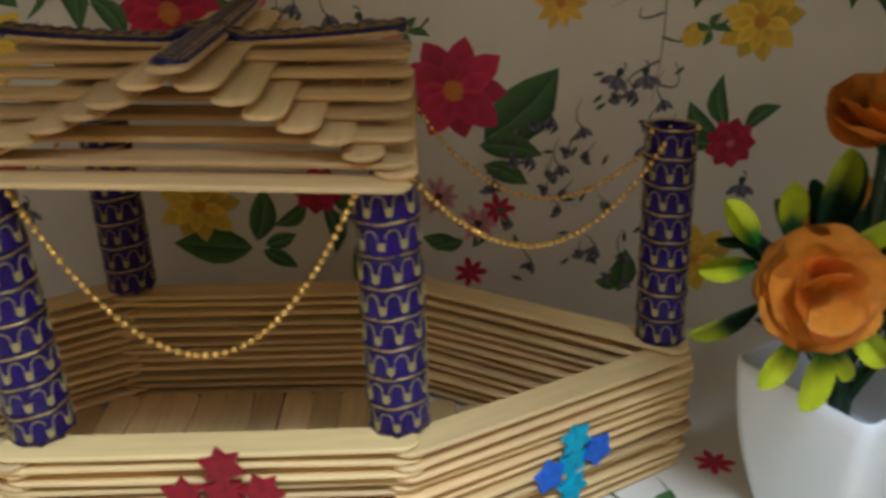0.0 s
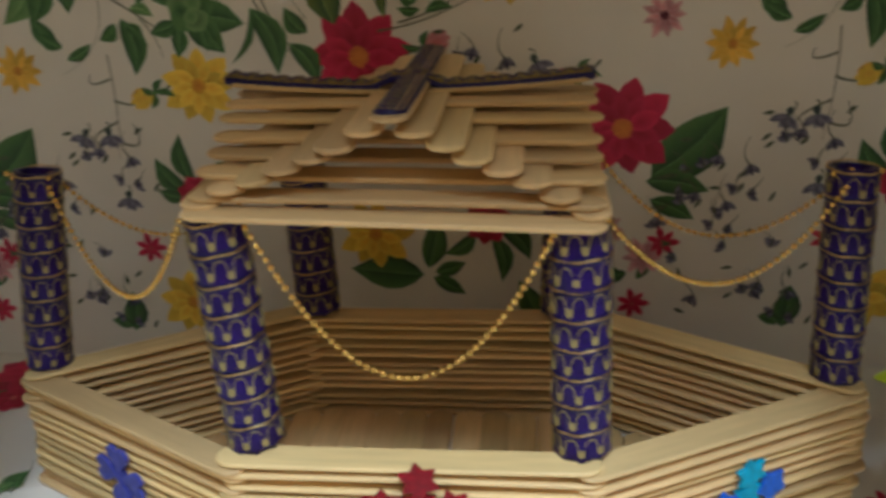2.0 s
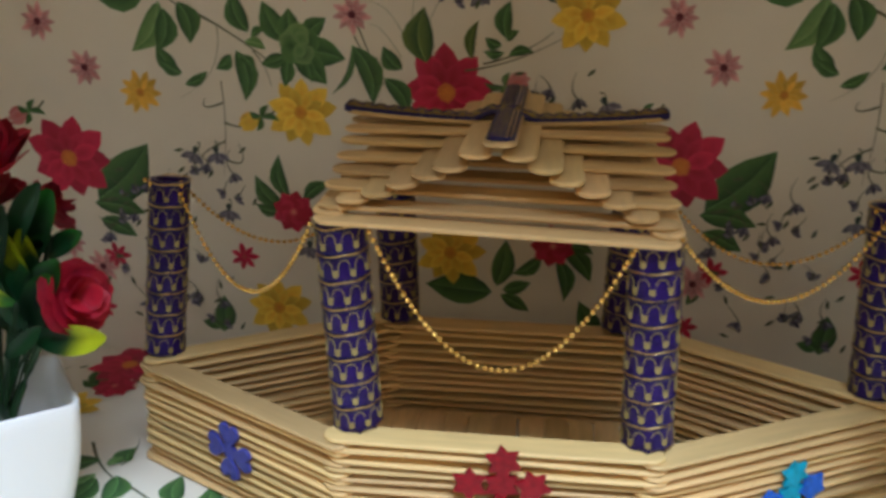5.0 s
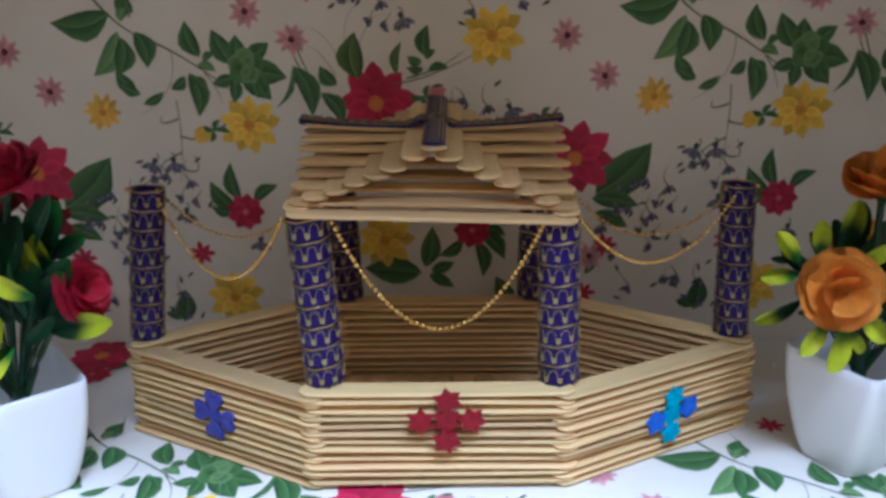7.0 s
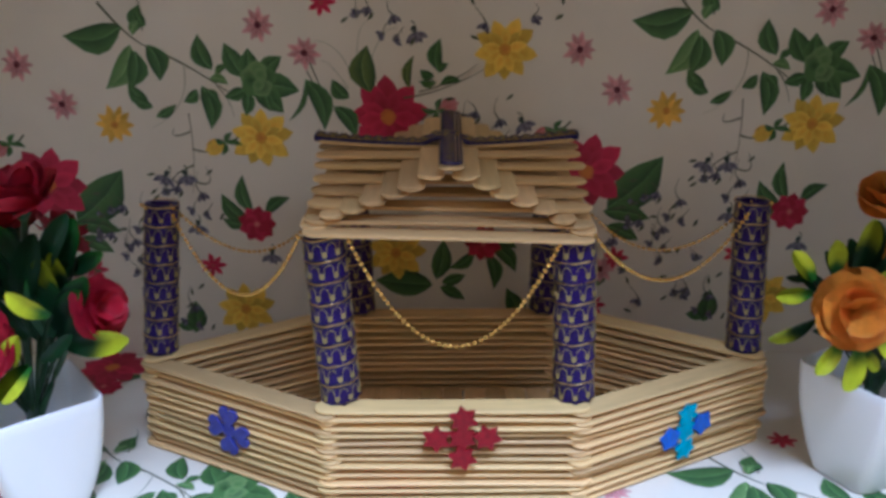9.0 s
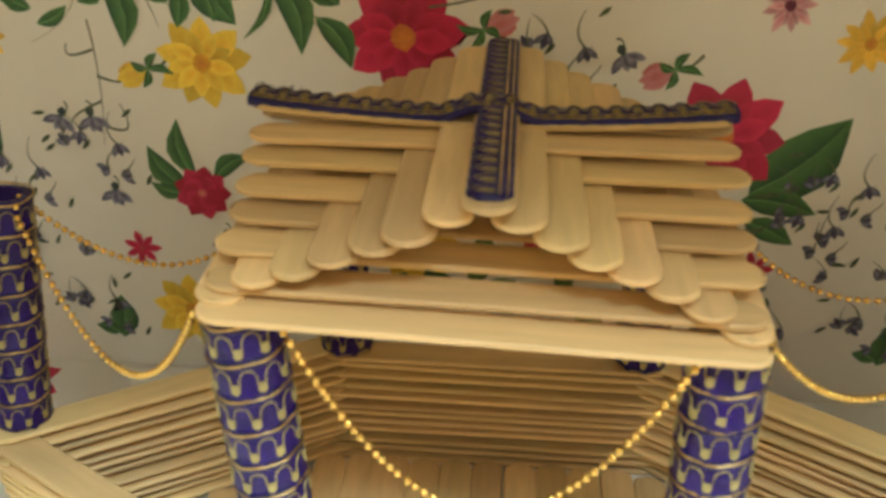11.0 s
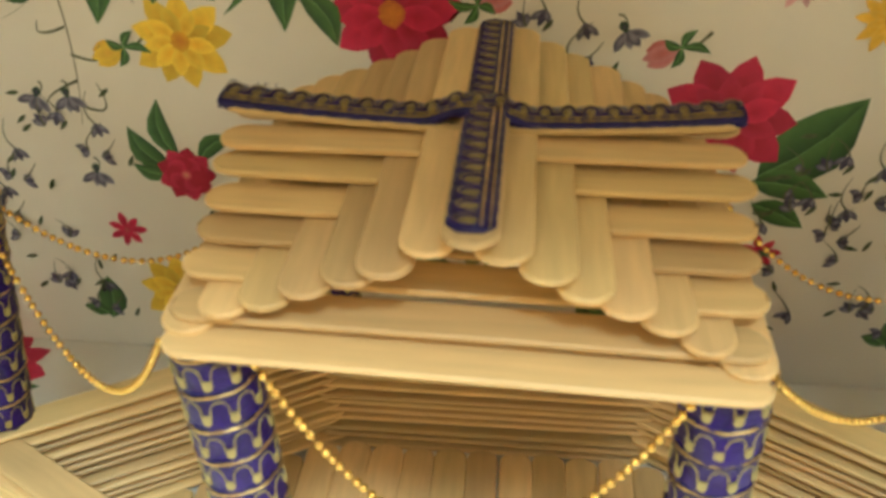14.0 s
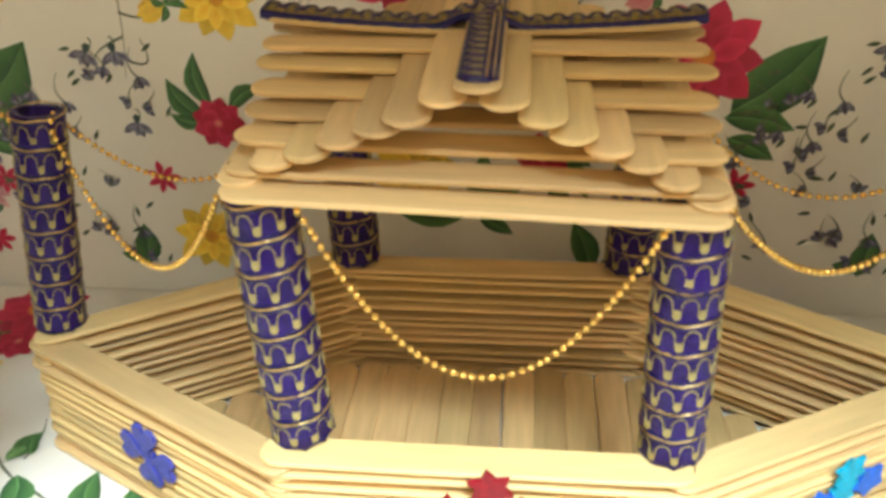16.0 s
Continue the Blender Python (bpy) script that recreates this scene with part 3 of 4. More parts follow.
def bouquet(centre, turn, rim, foot, height, label, mat, layers, flowers, leaves, word):
    root = thing("potted_flowers", label, "artificial plant", "flower pots beside the pavilion", (centre[0], centre[1], 0))
    back = Matrix.Translation((-centre[0], -centre[1], 0))
    part("pot", pot_mesh(rim, foot, height), None, root, "glossy white square plastic pot", m=pose(0, 0, 0, 0, 0, turn))
    bm = bmesh.new()
    tube(bm, [(0, 0, height * 0.5), (0.0005, 0, height * 0.95)], [0.0036, 0.0030], 10)
    part("stem_base", bm, STEM, root, smooth=True)
    for (x, y, z), facing, r in flowers:
        p = Vector((x - centre[0], y - centre[1], z))
        f = Vector(facing).normalized()
        end = p - f * 0.004
        start = Vector((rng.uniform(-1, 1) * 0.002, rng.uniform(-1, 1) * 0.002, height * 0.7))
        knee = Vector((end.x * 0.45, end.y * 0.45, start.z + 0.62 * (end.z - start.z)))
        pts = [start * (1 - s) ** 2 + knee * 2 * s * (1 - s) + end * s * s for s in [i / 10 for i in range(11)]]
        bm = bmesh.new()
        tube(bm, pts, 0.0014, 6)
        part("stem", bm, STEM, root, smooth=True)
        blossom(root, p, f, r, mat, layers, word)
    for (x, y, z), turn_, lean, roll, kind, size in leaves:
        me = (LEAVES_TWO + LEAVES_DARK)[kind]
        p = Vector((x - centre[0], y - centre[1], z))
        m = Matrix.Translation(p) @ pose(0, 0, 0, 90, 0, 0) @ pose(0, 0, 0, 0, 0, turn_) @ pose(0, 0, 0, roll, -lean, 0) @ Matrix.Scale(size, 4)
        part("leaf", me, None, root, m=m)
        start = Vector((0, 0, height * 0.75))
        bm = bmesh.new()
        tube(bm, [start, start.lerp(p, 0.5) + Vector((0, 0, 0.004)), p], 0.0006, 5)
        part("stem", bm, STEM, root, smooth=True)
    return root


def facing_leaves(x0, y0, z0, stretch, rows):
    """Leaves spread like a hand towards the open front: base and tip (across, up) in millimetres from a centre, depth, kind."""
    out = []
    for bx, bz, tx, tz, depth, kind in rows:
        a = math.degrees(math.atan2(tz - bz, tx - bx))
        size = stretch * math.hypot(tx - bx, tz - bz) / (16.0, 14.0, 17.0, 16.0, 18.0)[kind]
        p = (x0 + 0.001 * bx, y0 + 0.001 * depth, z0 + 0.001 * bz)
        out.append((p, a, rng.uniform(8, 28), rng.uniform(-18, 18), kind, size))
    return out


PL, PR = (-0.1765, 0.0060), (0.1758, 0.0245)
LEFT_LEAVES = facing_leaves(-0.1840, -0.0080, 0.0815, 1.28, [
    (-6, -7, -27, -4, 2, 0), (-5, -14, -23, -16, 0, 0), (-3, -14, -19, -25, -2, 0), (19, -10, 9, -20, -3, 1), (10, -12, 15, 0, -2, 1), (3, -21, -4, -25, 0, 1), (27, -7, 48, -4, 10, 2), (28, 9, 17, 17, 2, 1),
    (6, 12, -13, 29, 14, 3), (3, 14, 1, 24, 12, 3), (26, 14, 23, 26, 14, 1), (30, 12, 27, 26, 16, 2), (34, 26, 22, 23, 18, 4), (-11, 8, -16, 10, 10, 1), (16, -8, 12, 20, 16, 4), (20, -6, 22, 18, 14, 3), (10, 0, 8, 28, 18, 4), (24, -8, 34, 12, 16, 3), (18, 10, 30, 34, 20, 3), (4, 4, -8, 16, 12, 0), (12, 16, 6, 30, 16, 3), (30, 0, 44, 8, 20, 4), (6, -10, -4, 4, 8, 4), (14, -4, 0, 14, 10, 3), (22, 4, 10, 20, 12, 4), (26, 2, 38, 18, 14, 3), (12, 8, 20, 30, 12, 4), (16, 20, 10, 36, 14, 3), (22, 22, 30, 40, 16, 4), (8, 22, -6, 34, 18, 4), (20, -12, 30, -4, 4, 4), (2, -8, -14, -2, 6, 4), (28, 18, 40, 26, 22, 3)])
RIGHT_LEAVES = facing_leaves(0.1520, 0.0080, 0.0860, 1.10, [
    (-13, 5, -27, 5, 3, 0), (-12, 9, -21, 21, 6, 0), (-3, 12, -7, 27, 8, 0), (5, 12, 8, 32, 8, 2), (11, 7, 21, 18, 6, 0), (17, -2, 33, 4, 4, 0), (-11, -6, -26, -15, 2, 2), (-1, -14, -11, -25, -2, 0), (6, -14, 2, -32, -3, 0), (9, -17, 14, -26, -2, 0), (12, -10, 21, -20, -2, 1),
    (-13, 9, -21, 10, 8, 4), (31, -7, 29, -21, 8, 3), (34, -17, 41, -29, 10, 4), (35, 10, 31, 28, 18, 4), (37, 17, 40, 27, 20, 3), (45, -15, 52, -15, 14, 4), (21, -5, 29, -5, 8, 4), (24, 4, 30, 12, 22, 3), (20, -8, 26, -16, 12, 4), (2, 4, -4, 18, 14, 4), (26, -2, 40, 6, 24, 3), (8, -8, -6, -14, 6, 4), (10, 2, 4, 22, 14, 4), (16, 4, 24, 20, 14, 4), (14, -10, 24, -14, 6, 4), (22, -10, 36, -12, 12, 3), (-4, 2, -16, 12, 10, 4), (14, 8, 14, 28, 18, 3), (24, -8, 30, -20, 6, 4)])
bouquet(PL, 39, 0.046, 0.031, 0.050, "white square pot of artificial red roses with green leaves", ROSE, ROSE_LAYERS, [
    ((-0.1828, -0.0090, 0.0803), (-0.1, -1.0, 0.3), 0.0160), ((-0.1430, 0.0060, 0.0880), (0.8, -0.55, 0.3), 0.0130), ((-0.1662, 0.0060, 0.1285), (-0.05, -0.12, 1.0), 0.0175), ((-0.1830, 0.0280, 0.1120), (-0.6, 0.2, 0.8), 0.0140), ((-0.1650, 0.0300, 0.1090), (0.4, 0.6, 0.6), 0.0130)],
    LEFT_LEAVES, "red fabric rose with layered petals")
bouquet(PR, 31.5, 0.0445, 0.031, 0.051, "white square pot of artificial orange flowers with green leaves", ORANGE, CARN_LAYERS, [
    ((0.1535, 0.0040, 0.0872), (-0.15, -1.0, 0.22), 0.0165), ((0.1718, 0.0190, 0.1212), (-0.05, -0.32, 0.95), 0.0165), ((0.1988, 0.0120, 0.0805), (0.7, -0.8, 0.1), 0.0155), ((0.1790, 0.0440, 0.0900), (0.2, 0.9, 0.3), 0.0130)],
    RIGHT_LEAVES, "orange fabric flower with layered petals")

# ---------------------------------------------------------------- printed wallpaper
# motifs are flat prints, drawn in decimetres on their own plane
RED, RED2, YEL, YEL2 = (0.40, 0.006, 0.04), (0.56, 0.02, 0.08), (0.84, 0.60, 0.06), (0.76, 0.42, 0.025)
PINK, PINK2, WINE = (0.62, 0.26, 0.27), (0.42, 0.07, 0.10), (0.08, 0.006, 0.02)
LG, MG, DG, OL = (0.18, 0.31, 0.11), (0.085, 0.20, 0.055), (0.025, 0.080, 0.025), (0.12, 0.13, 0.07)
VIO, VIO2 = (0.07, 0.064, 0.115), (0.29, 0.28, 0.35)


class Motif:
    def __init__(self):
        self.bm = bmesh.new()
        self.layer = self.bm.verts.layers.float_color.new("print")
        self.z = 0.0016

    def lift(self):
        self.z += 0.0003

    def fan(self, pts, centre, c_mid, c_rim):
        """A patch from a centre to an outline, coloured from c_mid to c_rim."""
        c = self.bm.verts.new((*centre, self.z))
        c[self.layer] = (*c_mid, 1)
        rim = []
        for p in pts:
            v = self.bm.verts.new((*p, self.z))
            v[self.layer] = (*c_rim, 1)
            rim.append(v)
        for i in range(len(rim)):
            self.bm.faces.new((c, rim[i], rim[(i + 1) % len(rim)]))
        self.lift()

    def disc(self, x, y, r, c_mid, c_rim, n=12, wob=0.0):
        self.fan([(x + r * (1 + wob * math.sin(5 * i + x * 40)) * math.cos(i * math.tau / n), y + r * (1 + wob * math.sin(3 * i + y * 50)) * math.sin(i * math.tau / n)) for i in range(n)], (x, y), c_mid, c_rim)

    def petal(self, x, y, a, r0, r1, w, c_in, c_out, tip=0.5, split=True):
        """A petal from radius r0 to r1 in the direction a, with a darker half."""
        ca, sa = math.cos(a), math.sin(a)
        outline = []
        for f, g in ((0, 0.18), (0.22, 0.62), (0.42, 0.95), (0.60, 1.0), (0.80, 0.70), (0.93, 0.42 * tip + 0.05), (1.0, 0)):
            outline.append((r0 + (r1 - r0) * f, w / 2 * g))
        both = outline + [(u, -v) for u, v in reversed(outline[:-1])]
        world_ = [(x + u * ca - v * sa, y + u * sa + v * ca) for u, v in both]
        m = (r0 + (r1 - r0) * 0.42)
        self.fan(world_, (x + m * ca, y + m * sa), c_in, c_out)

    def leaf(self, x, y, a, length, w, col, dark, bend=0.15):
        """A pointed leaf from (x, y) in the direction a: two toned halves and a pale rib."""
        a = radians(a)
        ca, sa = math.cos(a), math.sin(a)

        def at(f, g):
            u, v = length * f, w * g + bend * length * math.sin(math.pi * f)
            return (x + u * ca - v * sa, y + u * sa + v * ca)
        prof = ((0, 0), (0.12, 0.26), (0.3, 0.46), (0.5, 0.5), (0.7, 0.38), (0.88, 0.16), (1, 0))
        for side, c1, c2 in ((1, col, dark), (-1, dark, col)):
            rim = [self.bm.verts.new((*at(f, side * g), self.z)) for f, g in prof]
            rib = [self.bm.verts.new((*at(f, 0), self.z)) for f, g in prof]
            for v in rim:
                v[self.layer] = (*c1, 1)
            for v in rib:
                v[self.layer] = (*c2, 1)
            for i in range(6):
                quad = [rim[i], rim[i + 1], rib[i + 1], rib[i]]
                self.bm.faces.new(quad if side < 0 else quad[::-1])
        self.lift()
        pale = tuple(min(1, c * 1.7 + 0.03) for c in col)
        self.stroke([at(f, 0) for f in (0, 0.3, 0.6, 0.9)], 0.004, pale)

    def stroke(self, pts, w, col, taper=True):
        n = len(pts)
        row = []
        for i, (x, y) in enumerate(pts):
            x0, y0 = pts[max(0, i - 1)]
            x1, y1 = pts[min(n - 1, i + 1)]
            d = math.hypot(x1 - x0, y1 - y0) or 1
            ww = w / 2 * (1 - 0.7 * i / (n - 1) if taper else 1)
            pair = []
            for s in (1, -1):
                v = self.bm.verts.new((x - s * ww * (y1 - y0) / d, y + s * ww * (x1 - x0) / d, self.z))
                v[self.layer] = (*col, 1)
                pair.append(v)
            row.append(pair)
        for a, b in zip(row, row[1:]):
            self.bm.faces.new((a[0], a[1], b[1], b[0]))
        self.lift()

    def curve(self, p0, p1, p2, w, col):
        self.stroke([tuple((1 - s) ** 2 * p0[k] + 2 * s * (1 - s) * p1[k] + s * s * p2[k] for k in (0, 1)) for s in [i / 9 for i in range(10)]], w, col)

    def done(self):
        for f in self.bm.faces:
            if f.normal.z < 0:
                f.normal_flip()
        self.bm.normal_update()
        for f in self.bm.faces:
            if f.normal.z < 0:
                f.normal_flip()
        bmesh.ops.scale(self.bm, vec=(0.1, 0.1, 0.1), verts=self.bm.verts)
        return mesh_of("print", self.bm, INK)


def dahlia(r, n, c_in, c_out, heart, heart2, seed, width=1.0, layers=2):
    m, rnd = Motif(), random.Random(seed)
    for ring in range(layers):
        for k in range(n):
            a = math.tau * (k + 0.5 * ring) / n + rnd.uniform(-0.08, 0.08)
            rr = r * (1.0 if ring == 0 else 0.72) * rnd.uniform(0.9, 1.05)
            shade = rnd.uniform(0.75, 1.25)
            m.petal(0, 0, a, 0.02 * r, rr, width * 2.5 * rr / n * (1.15 if ring == 0 else 1.1), tuple(c * shade for c in c_in), tuple(min(1, c * shade) for c in c_out))
    m.disc(0, 0, r * 0.2, heart, heart2, 12, 0.12)
    for k in range(14):
        a, q = rnd.uniform(0, math.tau), r * rnd.uniform(0.04, 0.17)
        m.disc(q * math.cos(a), q * math.sin(a), r * 0.03, heart2, heart, 5)
    return m.done()


def sprig(seed, leaves, col=MG, dark=DG):
    m, rnd = Motif(), random.Random(seed)
    for x, y, a, length, w in leaves:
        m.leaf(x, y, a, length, w, col, dark, rnd.uniform(-0.1, 0.1))
    return m.done()


def bell(seed):
    """A small violet bellflower with a stalk."""
    m, rnd = Motif(), random.Random(seed)
    m.curve((0.0, 0.10), (0.03, 0.09), (0.0, 0.04), 0.008, OL)
    for k in range(4):
        a = -math.pi / 2 + (k - 1.5) * 0.55 + rnd.uniform(-0.15, 0.15)
        m.petal(0, 0.045, a, 0.0, rnd.uniform(0.055, 0.08), 0.03, VIO if k % 2 else VIO2, VIO2 if k % 2 else VIO, 0.3)
    m.petal(0, 0.05, math.pi / 2, -0.01, 0.03, 0.03, VIO, DG)
    return m.done()


def bell_group(seed, n, sx, sy):
    m, rnd = Motif(), random.Random(seed)
    for i in range(n):
        x, y = rnd.uniform(-sx, sx), rnd.uniform(-sy, sy)
        a0 = rnd.uniform(0, math.tau)
        for k in range(3):
            m.petal(x, y, a0 + (k - 1) * 0.6, 0.0, rnd.uniform(0.035, 0.06), 0.022, VIO if k == 1 else VIO2, VIO, 0.3)
        m.curve((x, y), (x + rnd.uniform(-0.05, 0.05), y + 0.04), (x + rnd.uniform(-0.08, 0.08), y + rnd.uniform(0.05, 0.12)), 0.007, OL)
        x2, y2, a2 = x + rnd.uniform(-0.12, 0.12), y + rnd.uniform(-0.12, 0.12), rnd.uniform(0, math.tau)
        m.petal(x2, y2, a2, 0.0, 0.05, 0.016, DG, OL, 0.3)
    return m.done()


def bud(col, col2, seed):
    """A closed bud along +x with green sepals at its foot."""
    m = Motif()
    m.curve((-0.10, -0.02), (-0.04, 0.02), (0.0, 0.0), 0.012, OL)
    m.petal(0, 0, 0.25, 0.0, 0.11, 0.06, col, col2)
    m.petal(0, 0, -0.25, 0.0, 0.10, 0.06, col2, col)
    m.petal(0, 0, 0.0, 0.0, 0.115, 0.05, col, col2)
    for a, length in ((50, 0.07), (-45, 0.06), (150, 0.09), (215, 0.07)):
        m.leaf(-0.005, 0, a, length, 0.03, MG, DG)
    return m.done()


def green_rose():
    """A pale green rosette half hidden among broad leaves."""
    m = Motif()
    for x, y, a, length, w in ((-0.06, 0.02, 118, 0.20, 0.11), (-0.02, 0.0, 95, 0.17, 0.11), (0.0, -0.02, -8, 0.22, 0.13), (-0.06, -0.04, 200, 0.12, 0.07), (-0.02, -0.03, -42, 0.20, 0.12), (0.02, 0.03, 40, 0.15, 0.09), (-0.05, -0.05, 262, 0.13, 0.07), (0.03, -0.05, -75, 0.11, 0.06)):
        m.leaf(x, y, a, length, w, MG, DG, 0.06)
    for k, (a, r) in enumerate(((0.3, 0.11), (1.5, 0.10), (2.8, 0.09), (4.1, 0.10), (5.3, 0.10), (0.9, 0.07), (3.3, 0.065), (5.0, 0.06))):
        m.petal(0.0, 0.01, a, 0.0, r, r * 1.05, MG if k % 2 else DG, LG if k % 3 else MG)
    return m.done()


def red_with_leaves():
    m, rnd = Motif(), random.Random(4)
    for x, y, a, length, w in ((-0.05, 0.02, 130, 0.2, 0.09), (-0.02, 0.06, 100, 0.22, 0.08), (0.05, 0.05, 35, 0.17, 0.07), (-0.06, 0.0, 165, 0.13, 0.06)):
        m.leaf(x, y, a, length, w, MG, DG)
    for ring in range(2):
        for k in range(9):
            rr = 0.105 * (1 if ring == 0 else 0.7)
            m.petal(0, 0, math.tau * (k + ring * 0.5) / 9, 0.0, rr, 0.07, RED, RED2 if k % 2 else RED)
    m.disc(0.0, 0.0, 0.02, (0.7, 0.3, 0.2), RED2, 8)
    return m.done()


def branch():
    """A woody stem with paired leaves and tendrils."""
    m = Motif()
    m.curve((-0.26, 0.24), (-0.12, 0.04), (0.02, -0.01), 0.015, OL)
    m.curve((0.0, 0.0), (0.2, -0.08), (0.48, -0.31), 0.013, OL)
    m.curve((0.14, -0.06), (0.17, -0.30), (-0.06, -0.40), 0.006, (0.34, 0.34, 0.24))
    m.curve((0.30, -0.18), (0.36, -0.24), (0.38, -0.34), 0.007, OL)
    m.curve((-0.05, 0.10), (-0.03, 0.2), (-0.08, 0.3), 0.008, OL)
    for x, y, a, length, w, light in ((-0.15, 0.12, 188, 0.31, 0.15, 0), (-0.12, 0.03, 236, 0.27, 0.12, 1), (-0.10, 0.0, 256, 0.20, 0.11, 0), (-0.03, 0.03, 283, 0.19, 0.11, 0), (0.285, -0.10, 108, 0.19, 0.10, 0), (0.225, -0.18, 277, 0.23, 0.10, 0),
                                      (0.20, -0.20, 220, 0.10, 0.06, 0), (0.24, -0.20, 310, 0.10, 0.05, 0), (0.27, -0.14, 340, 0.10, 0.05, 1), (0.30, -0.12, 30, 0.08, 0.04, 0), (-0.07, 0.10, 80, 0.13, 0.08, 0), (-0.03, 0.12, 110, 0.10, 0.06, 0), (-0.10, 0.08, 60, 0.08, 0.05, 1)):
        m.leaf(x, y, a, length, w, LG if light else MG, MG if light else DG)
    return m.done()


def tendril(seed):
    m, rnd = Motif(), random.Random(seed)
    m.curve((0, 0.22), (0.02, 0.0), (-0.02, -0.22), 0.008, (0.30, 0.28, 0.20))
    for k in range(4):
        y = 0.12 - 0.09 * k
        s = 1 if k % 2 else -1
        m.curve((0, y), (s * 0.12, y - 0.05), (s * rnd.uniform(0.06, 0.16), y + rnd.uniform(-0.1, 0.12)), 0.010, OL)
    return m.done()


def spray():
    """Arched stems with hanging leaves above the large red flower."""
    m = Motif()
    pale = (0.42, 0.44, 0.34)
    for p in (((-0.39, 0.28), (-0.40, 0.10), (-0.12, -0.12)), ((-0.37, 0.26), (-0.30, 0.06), (-0.24, -0.04)), ((0.12, 0.03), (0.32, 0.05), (0.55, 0.18)), ((0.2, 0.06), (0.38, 0.10), (0.50, 0.20))):
        m.curve(*p, 0.009, OL)
    for p in (((-0.12, 0.10), (-0.20, 0.34), (-0.34, 0.32)), ((-0.10, 0.14), (-0.14, 0.40), (-0.02, 0.44)), ((-0.05, 0.20), (0.02, 0.40), (0.10, 0.38)), ((-0.16, 0.08), (-0.26, 0.24), (-0.30, 0.22))):
        m.curve(*p, 0.006, pale)
    for x, y, a, length, w, olive in ((-0.38, 0.13, 288, 0.28, 0.11, 0), (-0.24, -0.01, 303, 0.20, 0.09, 0), (-0.05, 0.06, 92, 0.24, 0.14, 1), (-0.16, 0.03, 130, 0.13, 0.08, 0), (0.15, 0.08, 80, 0.17, 0.05, 1), (-0.38, 0.13, 245, 0.24, 0.03, 0),
                                      (0.30, 0.17, 85, 0.16, 0.08, 0), (0.28, 0.14, 155, 0.08, 0.05, 0), (0.29, 0.11, 175, 0.09, 0.04, 0), (0.31, 0.10, 8, 0.11, 0.045, 0), (0.30, 0.16, 40, 0.07, 0.04, 0)):
        m.leaf(x, y, a, length, w, (0.13, 0.19, 0.04) if olive else MG, DG)
    return m.done()


PRINTS = {
    "red_dahlia": dahlia(0.215, 9, RED, RED2, (0.75, 0.28, 0.04), (0.62, 0.16, 0.04), 1, 1.7),
    "yellow_daisy": dahlia(0.165, 9, YEL2, YEL, (0.62, 0.22, 0.02), (0.74, 0.38, 0.02), 2, 1.55),
    "small_yellow": dahlia(0.105, 10, YEL2, (0.80, 0.52, 0.08), (0.6, 0.2, 0.03), (0.7, 0.35, 0.03), 3, 1.2),
    "pink_daisy": dahlia(0.092, 9, (0.50, 0.13, 0.16), (0.68, 0.42, 0.42), WINE, (0.16, 0.015, 0.04), 4, 1.05, 2),
    "red_small": red_with_leaves(),
    "red_tiny": dahlia(0.075, 7, RED, RED2, (0.5, 0.1, 0.1), RED, 6, 1, 1),
    "green_rose": green_rose(), "branch": branch(), "spray": spray(), "tendril": tendril(3), "bell": bell(1), "bells": bell_group(5, 5, 0.14, 0.10),
    "many_bells": bell_group(8, 11, 0.26, 0.34), "pink_bud": bud((0.55, 0.14, 0.14), PINK, 1), "yellow_bud": bud((0.72, 0.42, 0.05), YEL, 2),
    "big_leaf": sprig(1, [(0, 0, 45, 0.40, 0.22), (-0.02, -0.02, -10, 0.26, 0.11), (0, -0.1, -25, 0.2, 0.09)]),
    "leaf_pair": sprig(2, [(0, 0, 130, 0.15, 0.08), (0.02, -0.01, 150, 0.12, 0.06), (0.03, -0.06, 30, 0.13, 0.05)]),
    "leaf_trio": sprig(3, [(0, 0, 80, 0.24, 0.11), (-0.02, -0.03, 175, 0.32, 0.16), (0.03, -0.02, 20, 0.14, 0.07), (0.02, -0.04, 330, 0.16, 0.07)]),
    "one_leaf": sprig(4, [(0, -0.08, 85, 0.2, 0.11), (-0.01, -0.06, 160, 0.1, 0.06)]),
}
LABELS = {"red_dahlia": "printed red dahlia", "yellow_daisy": "printed yellow daisy", "small_yellow": "printed small yellow daisy", "pink_daisy": "printed pink daisy with dark heart", "red_small": "printed small red flower with leaves"}
TILE = 2.868
# kind: places (across, up) and turn, within one repeat of the paper
REPEAT_A = [("branch", -1.54, 1.70, 0), ("green_rose", -1.03, 1.54, 0), ("yellow_daisy", -1.03, 1.246, 5), ("small_yellow", -1.79, 1.32, 0), ("pink_daisy", -2.25, 1.635, 0), ("pink_daisy", -2.05, 1.43, 40), ("leaf_pair", -1.60, 1.42, 0),
            ("yellow_bud", -1.225, 1.217, 200), ("tendril", -1.40, 1.16, 0), ("bell", -1.571, 1.00, -20), ("bell", -1.44, 1.0, 10), ("bells", -1.41, 0.90, 0), ("bell", -1.41, 0.72, 0), ("bells", -1.80, 0.64, 0), ("red_small", -1.089, 0.77, 0)]
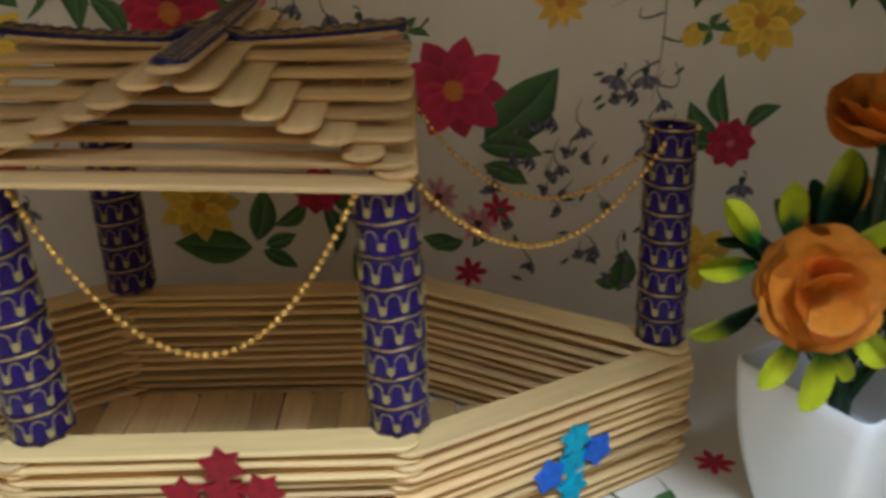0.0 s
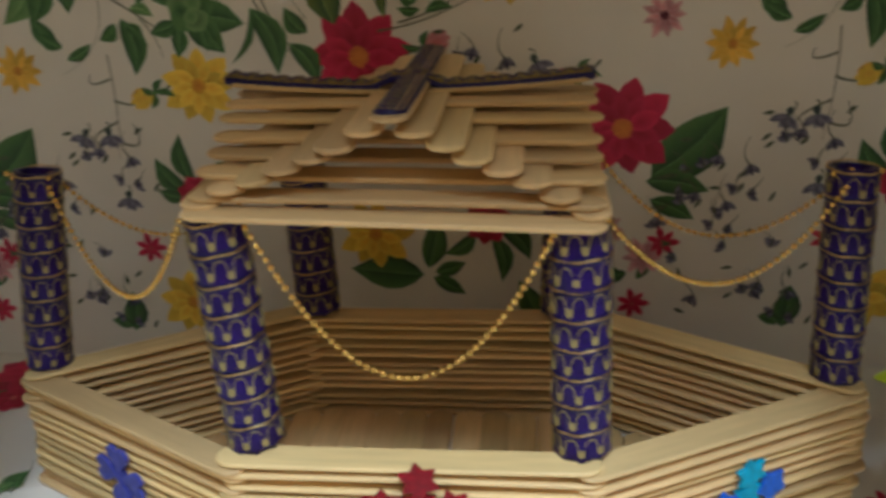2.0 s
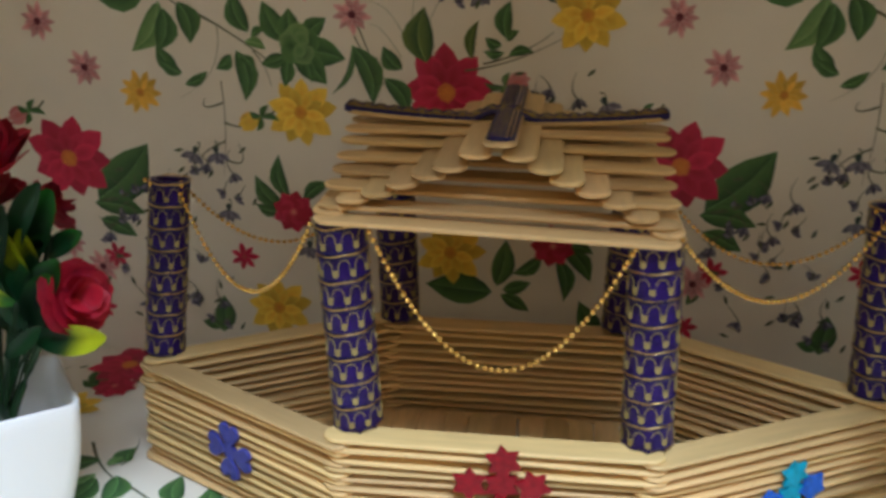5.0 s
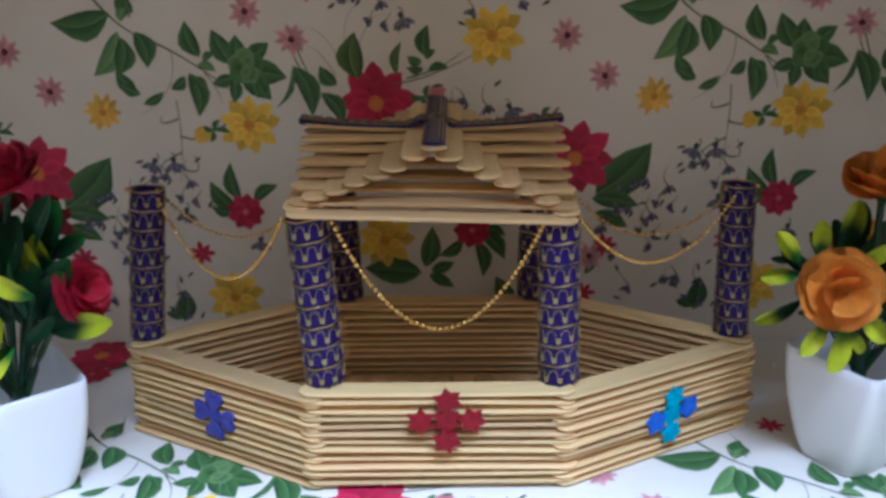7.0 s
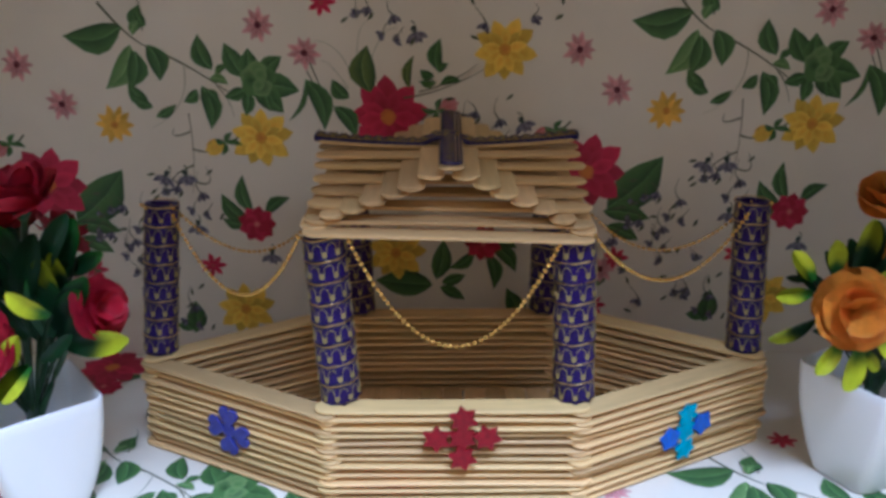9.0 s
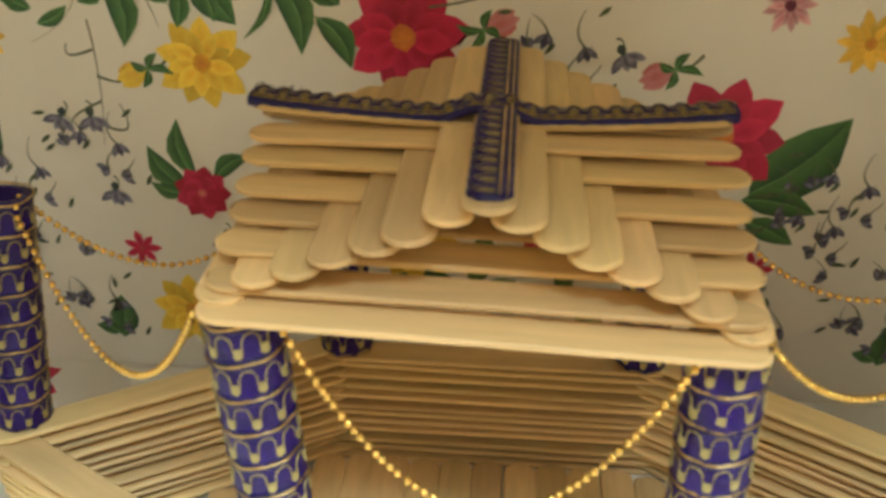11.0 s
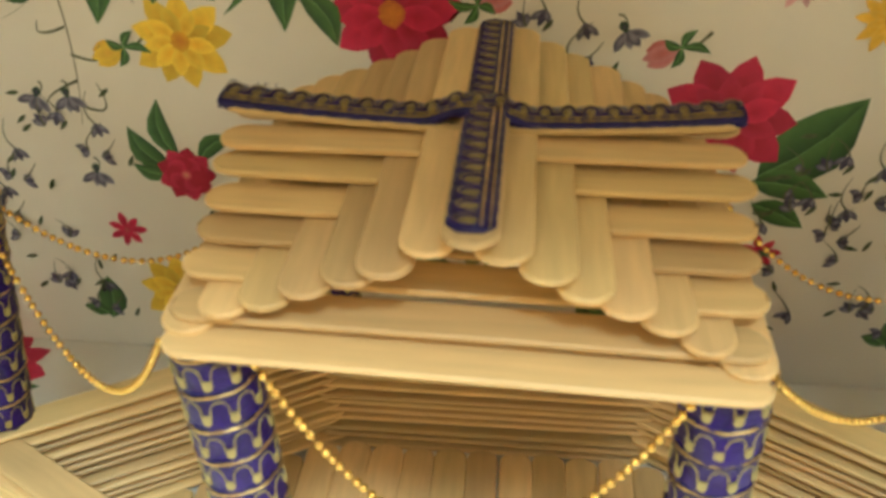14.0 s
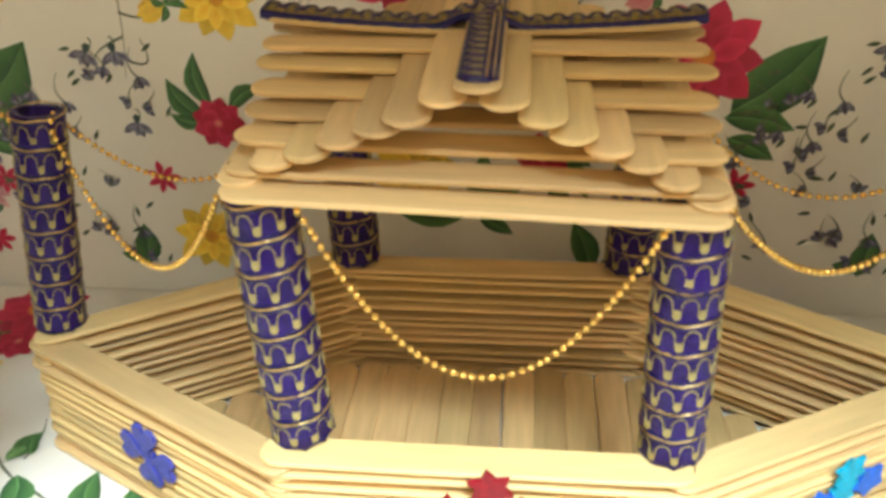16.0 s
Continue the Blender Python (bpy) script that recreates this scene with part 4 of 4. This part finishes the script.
REPEAT_B = [("spray", -0.40, 1.42, 0), ("red_dahlia", -0.36, 1.352, 12), ("pink_bud", -0.10, 1.385, 20), ("yellow_daisy", 0.24, 1.692, 30), ("pink_daisy", -1.004, 1.823, 0), ("pink_daisy", -0.779, 1.683, 70), ("red_tiny", -0.68, 1.93, 0),
            ("bells", -0.36, 1.82, 0), ("bell", -0.20, 1.74, 20), ("bells", 0.18, 1.29, 0), ("bell", 0.36, 1.28, 30), ("big_leaf", 0.80, 0.85, 0), ("red_dahlia", 0.68, 1.05, 40), ("pink_bud", 0.50, 1.27, 200)]
REPEAT_C = [("yellow_daisy", -0.34, 0.60, 0), ("leaf_trio", -0.12, 0.44, 0), ("red_small", 0.138, 0.655, 180), ("pink_daisy", 0.62, 0.62, 0), ("pink_daisy", 0.78, 0.50, 30), ("leaf_pair", 0.70, 0.42, 40), ("red_tiny", 0.86, 0.56, 0), ("red_tiny", 0.75, 0.28, 0), ("yellow_daisy", -1.19, 0.27, 10),
            ("one_leaf", -1.49, 0.20, 0), ("red_tiny", -1.35, 0.53, 0), ("bell", -1.02, 0.55, 0), ("many_bells", 1.06, 0.55, 0), ("bells", 1.15, 0.85, 0), ("bells", 1.35, 0.30, 0), ("one_leaf", 0.95, 0.12, 0), ("leaf_trio", 0.35, 0.16, 30)]
REPEAT_D = [("red_dahlia", -1.95, 2.62, 0), ("yellow_daisy", -2.06, 2.18, 0), ("red_small", -1.92, 2.40, 0), ("red_tiny", 1.48, 2.08, 0), ("pink_daisy", 0.1, 2.3, 0), ("leaf_trio", -0.6, 2.3, 0), ("bells", 0.6, 2.4, 0), ("many_bells", 0.2, 2.05, 0)]
ALL_PRINTS = REPEAT_A + REPEAT_B + REPEAT_C + REPEAT_D


def print_on(wall, kind, m):
    part("printed_" + kind, PRINTS[kind], None, wall, LABELS.get(kind, ""), m=m)


for kind, u, v, turn in ALL_PRINTS:
    for k in (-1, 0, 1):
        x = u + k * TILE
        if abs(x) < 2.5:
            for rise in (0, TILE):
                if 0.12 < v + rise < 3.3:
                    print_on(wall_back, kind, pose(0.1 * x, WALL_Y, 0.1 * (v + rise + 0.055 * k), 90, 0, 0) @ pose(0, 0, 0, 0, 0, turn))
            y = 1.38 + (v - TILE) - 0.063 * x
            inside = 0.05 < y < 1.0 and abs(x + 0.03) < 1.30 - 0.80 * abs(y - 0.53) / 0.47
            if -1.2 < y < 1.3 and not inside:
                print_on(floor, kind, pose(0.1 * (x + 0.035), 0.1 * y, -0.0008, 0, 0, -3.6) @ pose(0, 0, 0, 0, 0, turn))
for kind, x, y, turn in (("yellow_daisy", -2.50, 0.156, 0), ("pink_daisy", -2.20, 0.10, 0), ("pink_bud", -2.47, 0.55, 250), ("bells", -2.25, 0.42, 0), ("bells", 2.2, 0.75, 0), ("pink_daisy", 2.12, 0.20, 0)):
    print_on(floor, kind, pose(0.1 * x, 0.1 * y, -0.0008) @ pose(0, 0, 0, 0, 0, turn))
SIDE_LEFT = [("red_small", 1.19, 1.24, 90), ("yellow_daisy", 0.23, 1.09, 0), ("branch", 0.62, 1.40, 120), ("leaf_trio", 0.62, 1.24, 0), ("green_rose", 0.70, 0.95, 60), ("pink_daisy", 1.03, 0.90, 0), ("pink_daisy", 1.18, 0.83, 0), ("pink_daisy", 0.92, 0.60, 30), ("red_tiny", 1.12, 0.52, 0),
             ("leaf_trio", 0.55, 0.50, 60), ("big_leaf", 0.25, 0.62, 90), ("red_dahlia", 0.34, 0.36, 0), ("pink_bud", 0.50, 0.10, 250), ("tendril", 0.8, 0.4, 30), ("bells", 1.3, 1.45, 0), ("yellow_daisy", 1.1, 1.75, 0), ("branch", 0.3, 1.75, 90), ("bells", 0.9, 0.25, 0)]
for kind, y, z, turn in SIDE_LEFT:
    print_on(wall_left, kind, pose(SIDE_L, 0.1 * y, 0.1 * z, 90, 0, 90) @ pose(0, 0, 0, 0, 0, turn) @ Matrix.Scale(1.25 if kind.startswith(("red_d", "yellow_d")) else 0.92, 4))
SIDE_RIGHT = [("yellow_daisy", 1.25, 0.75, 0), ("leaf_trio", 1.05, 0.55, 40), ("many_bells", 0.85, 1.0, 0), ("bells", 0.9, 0.5, 0), ("red_dahlia", 0.4, 1.3, 0), ("red_small", 0.8, 0.1, 0), ("branch", 0.3, 0.7, 200), ("big_leaf", 0.9, 1.6, 0)]
for kind, y, z, turn in SIDE_RIGHT:
    print_on(wall_right, kind, pose(SIDE_R, 0.1 * y, 0.1 * z, 90, 0, -90) @ pose(0, 0, 0, 0, 0, turn))
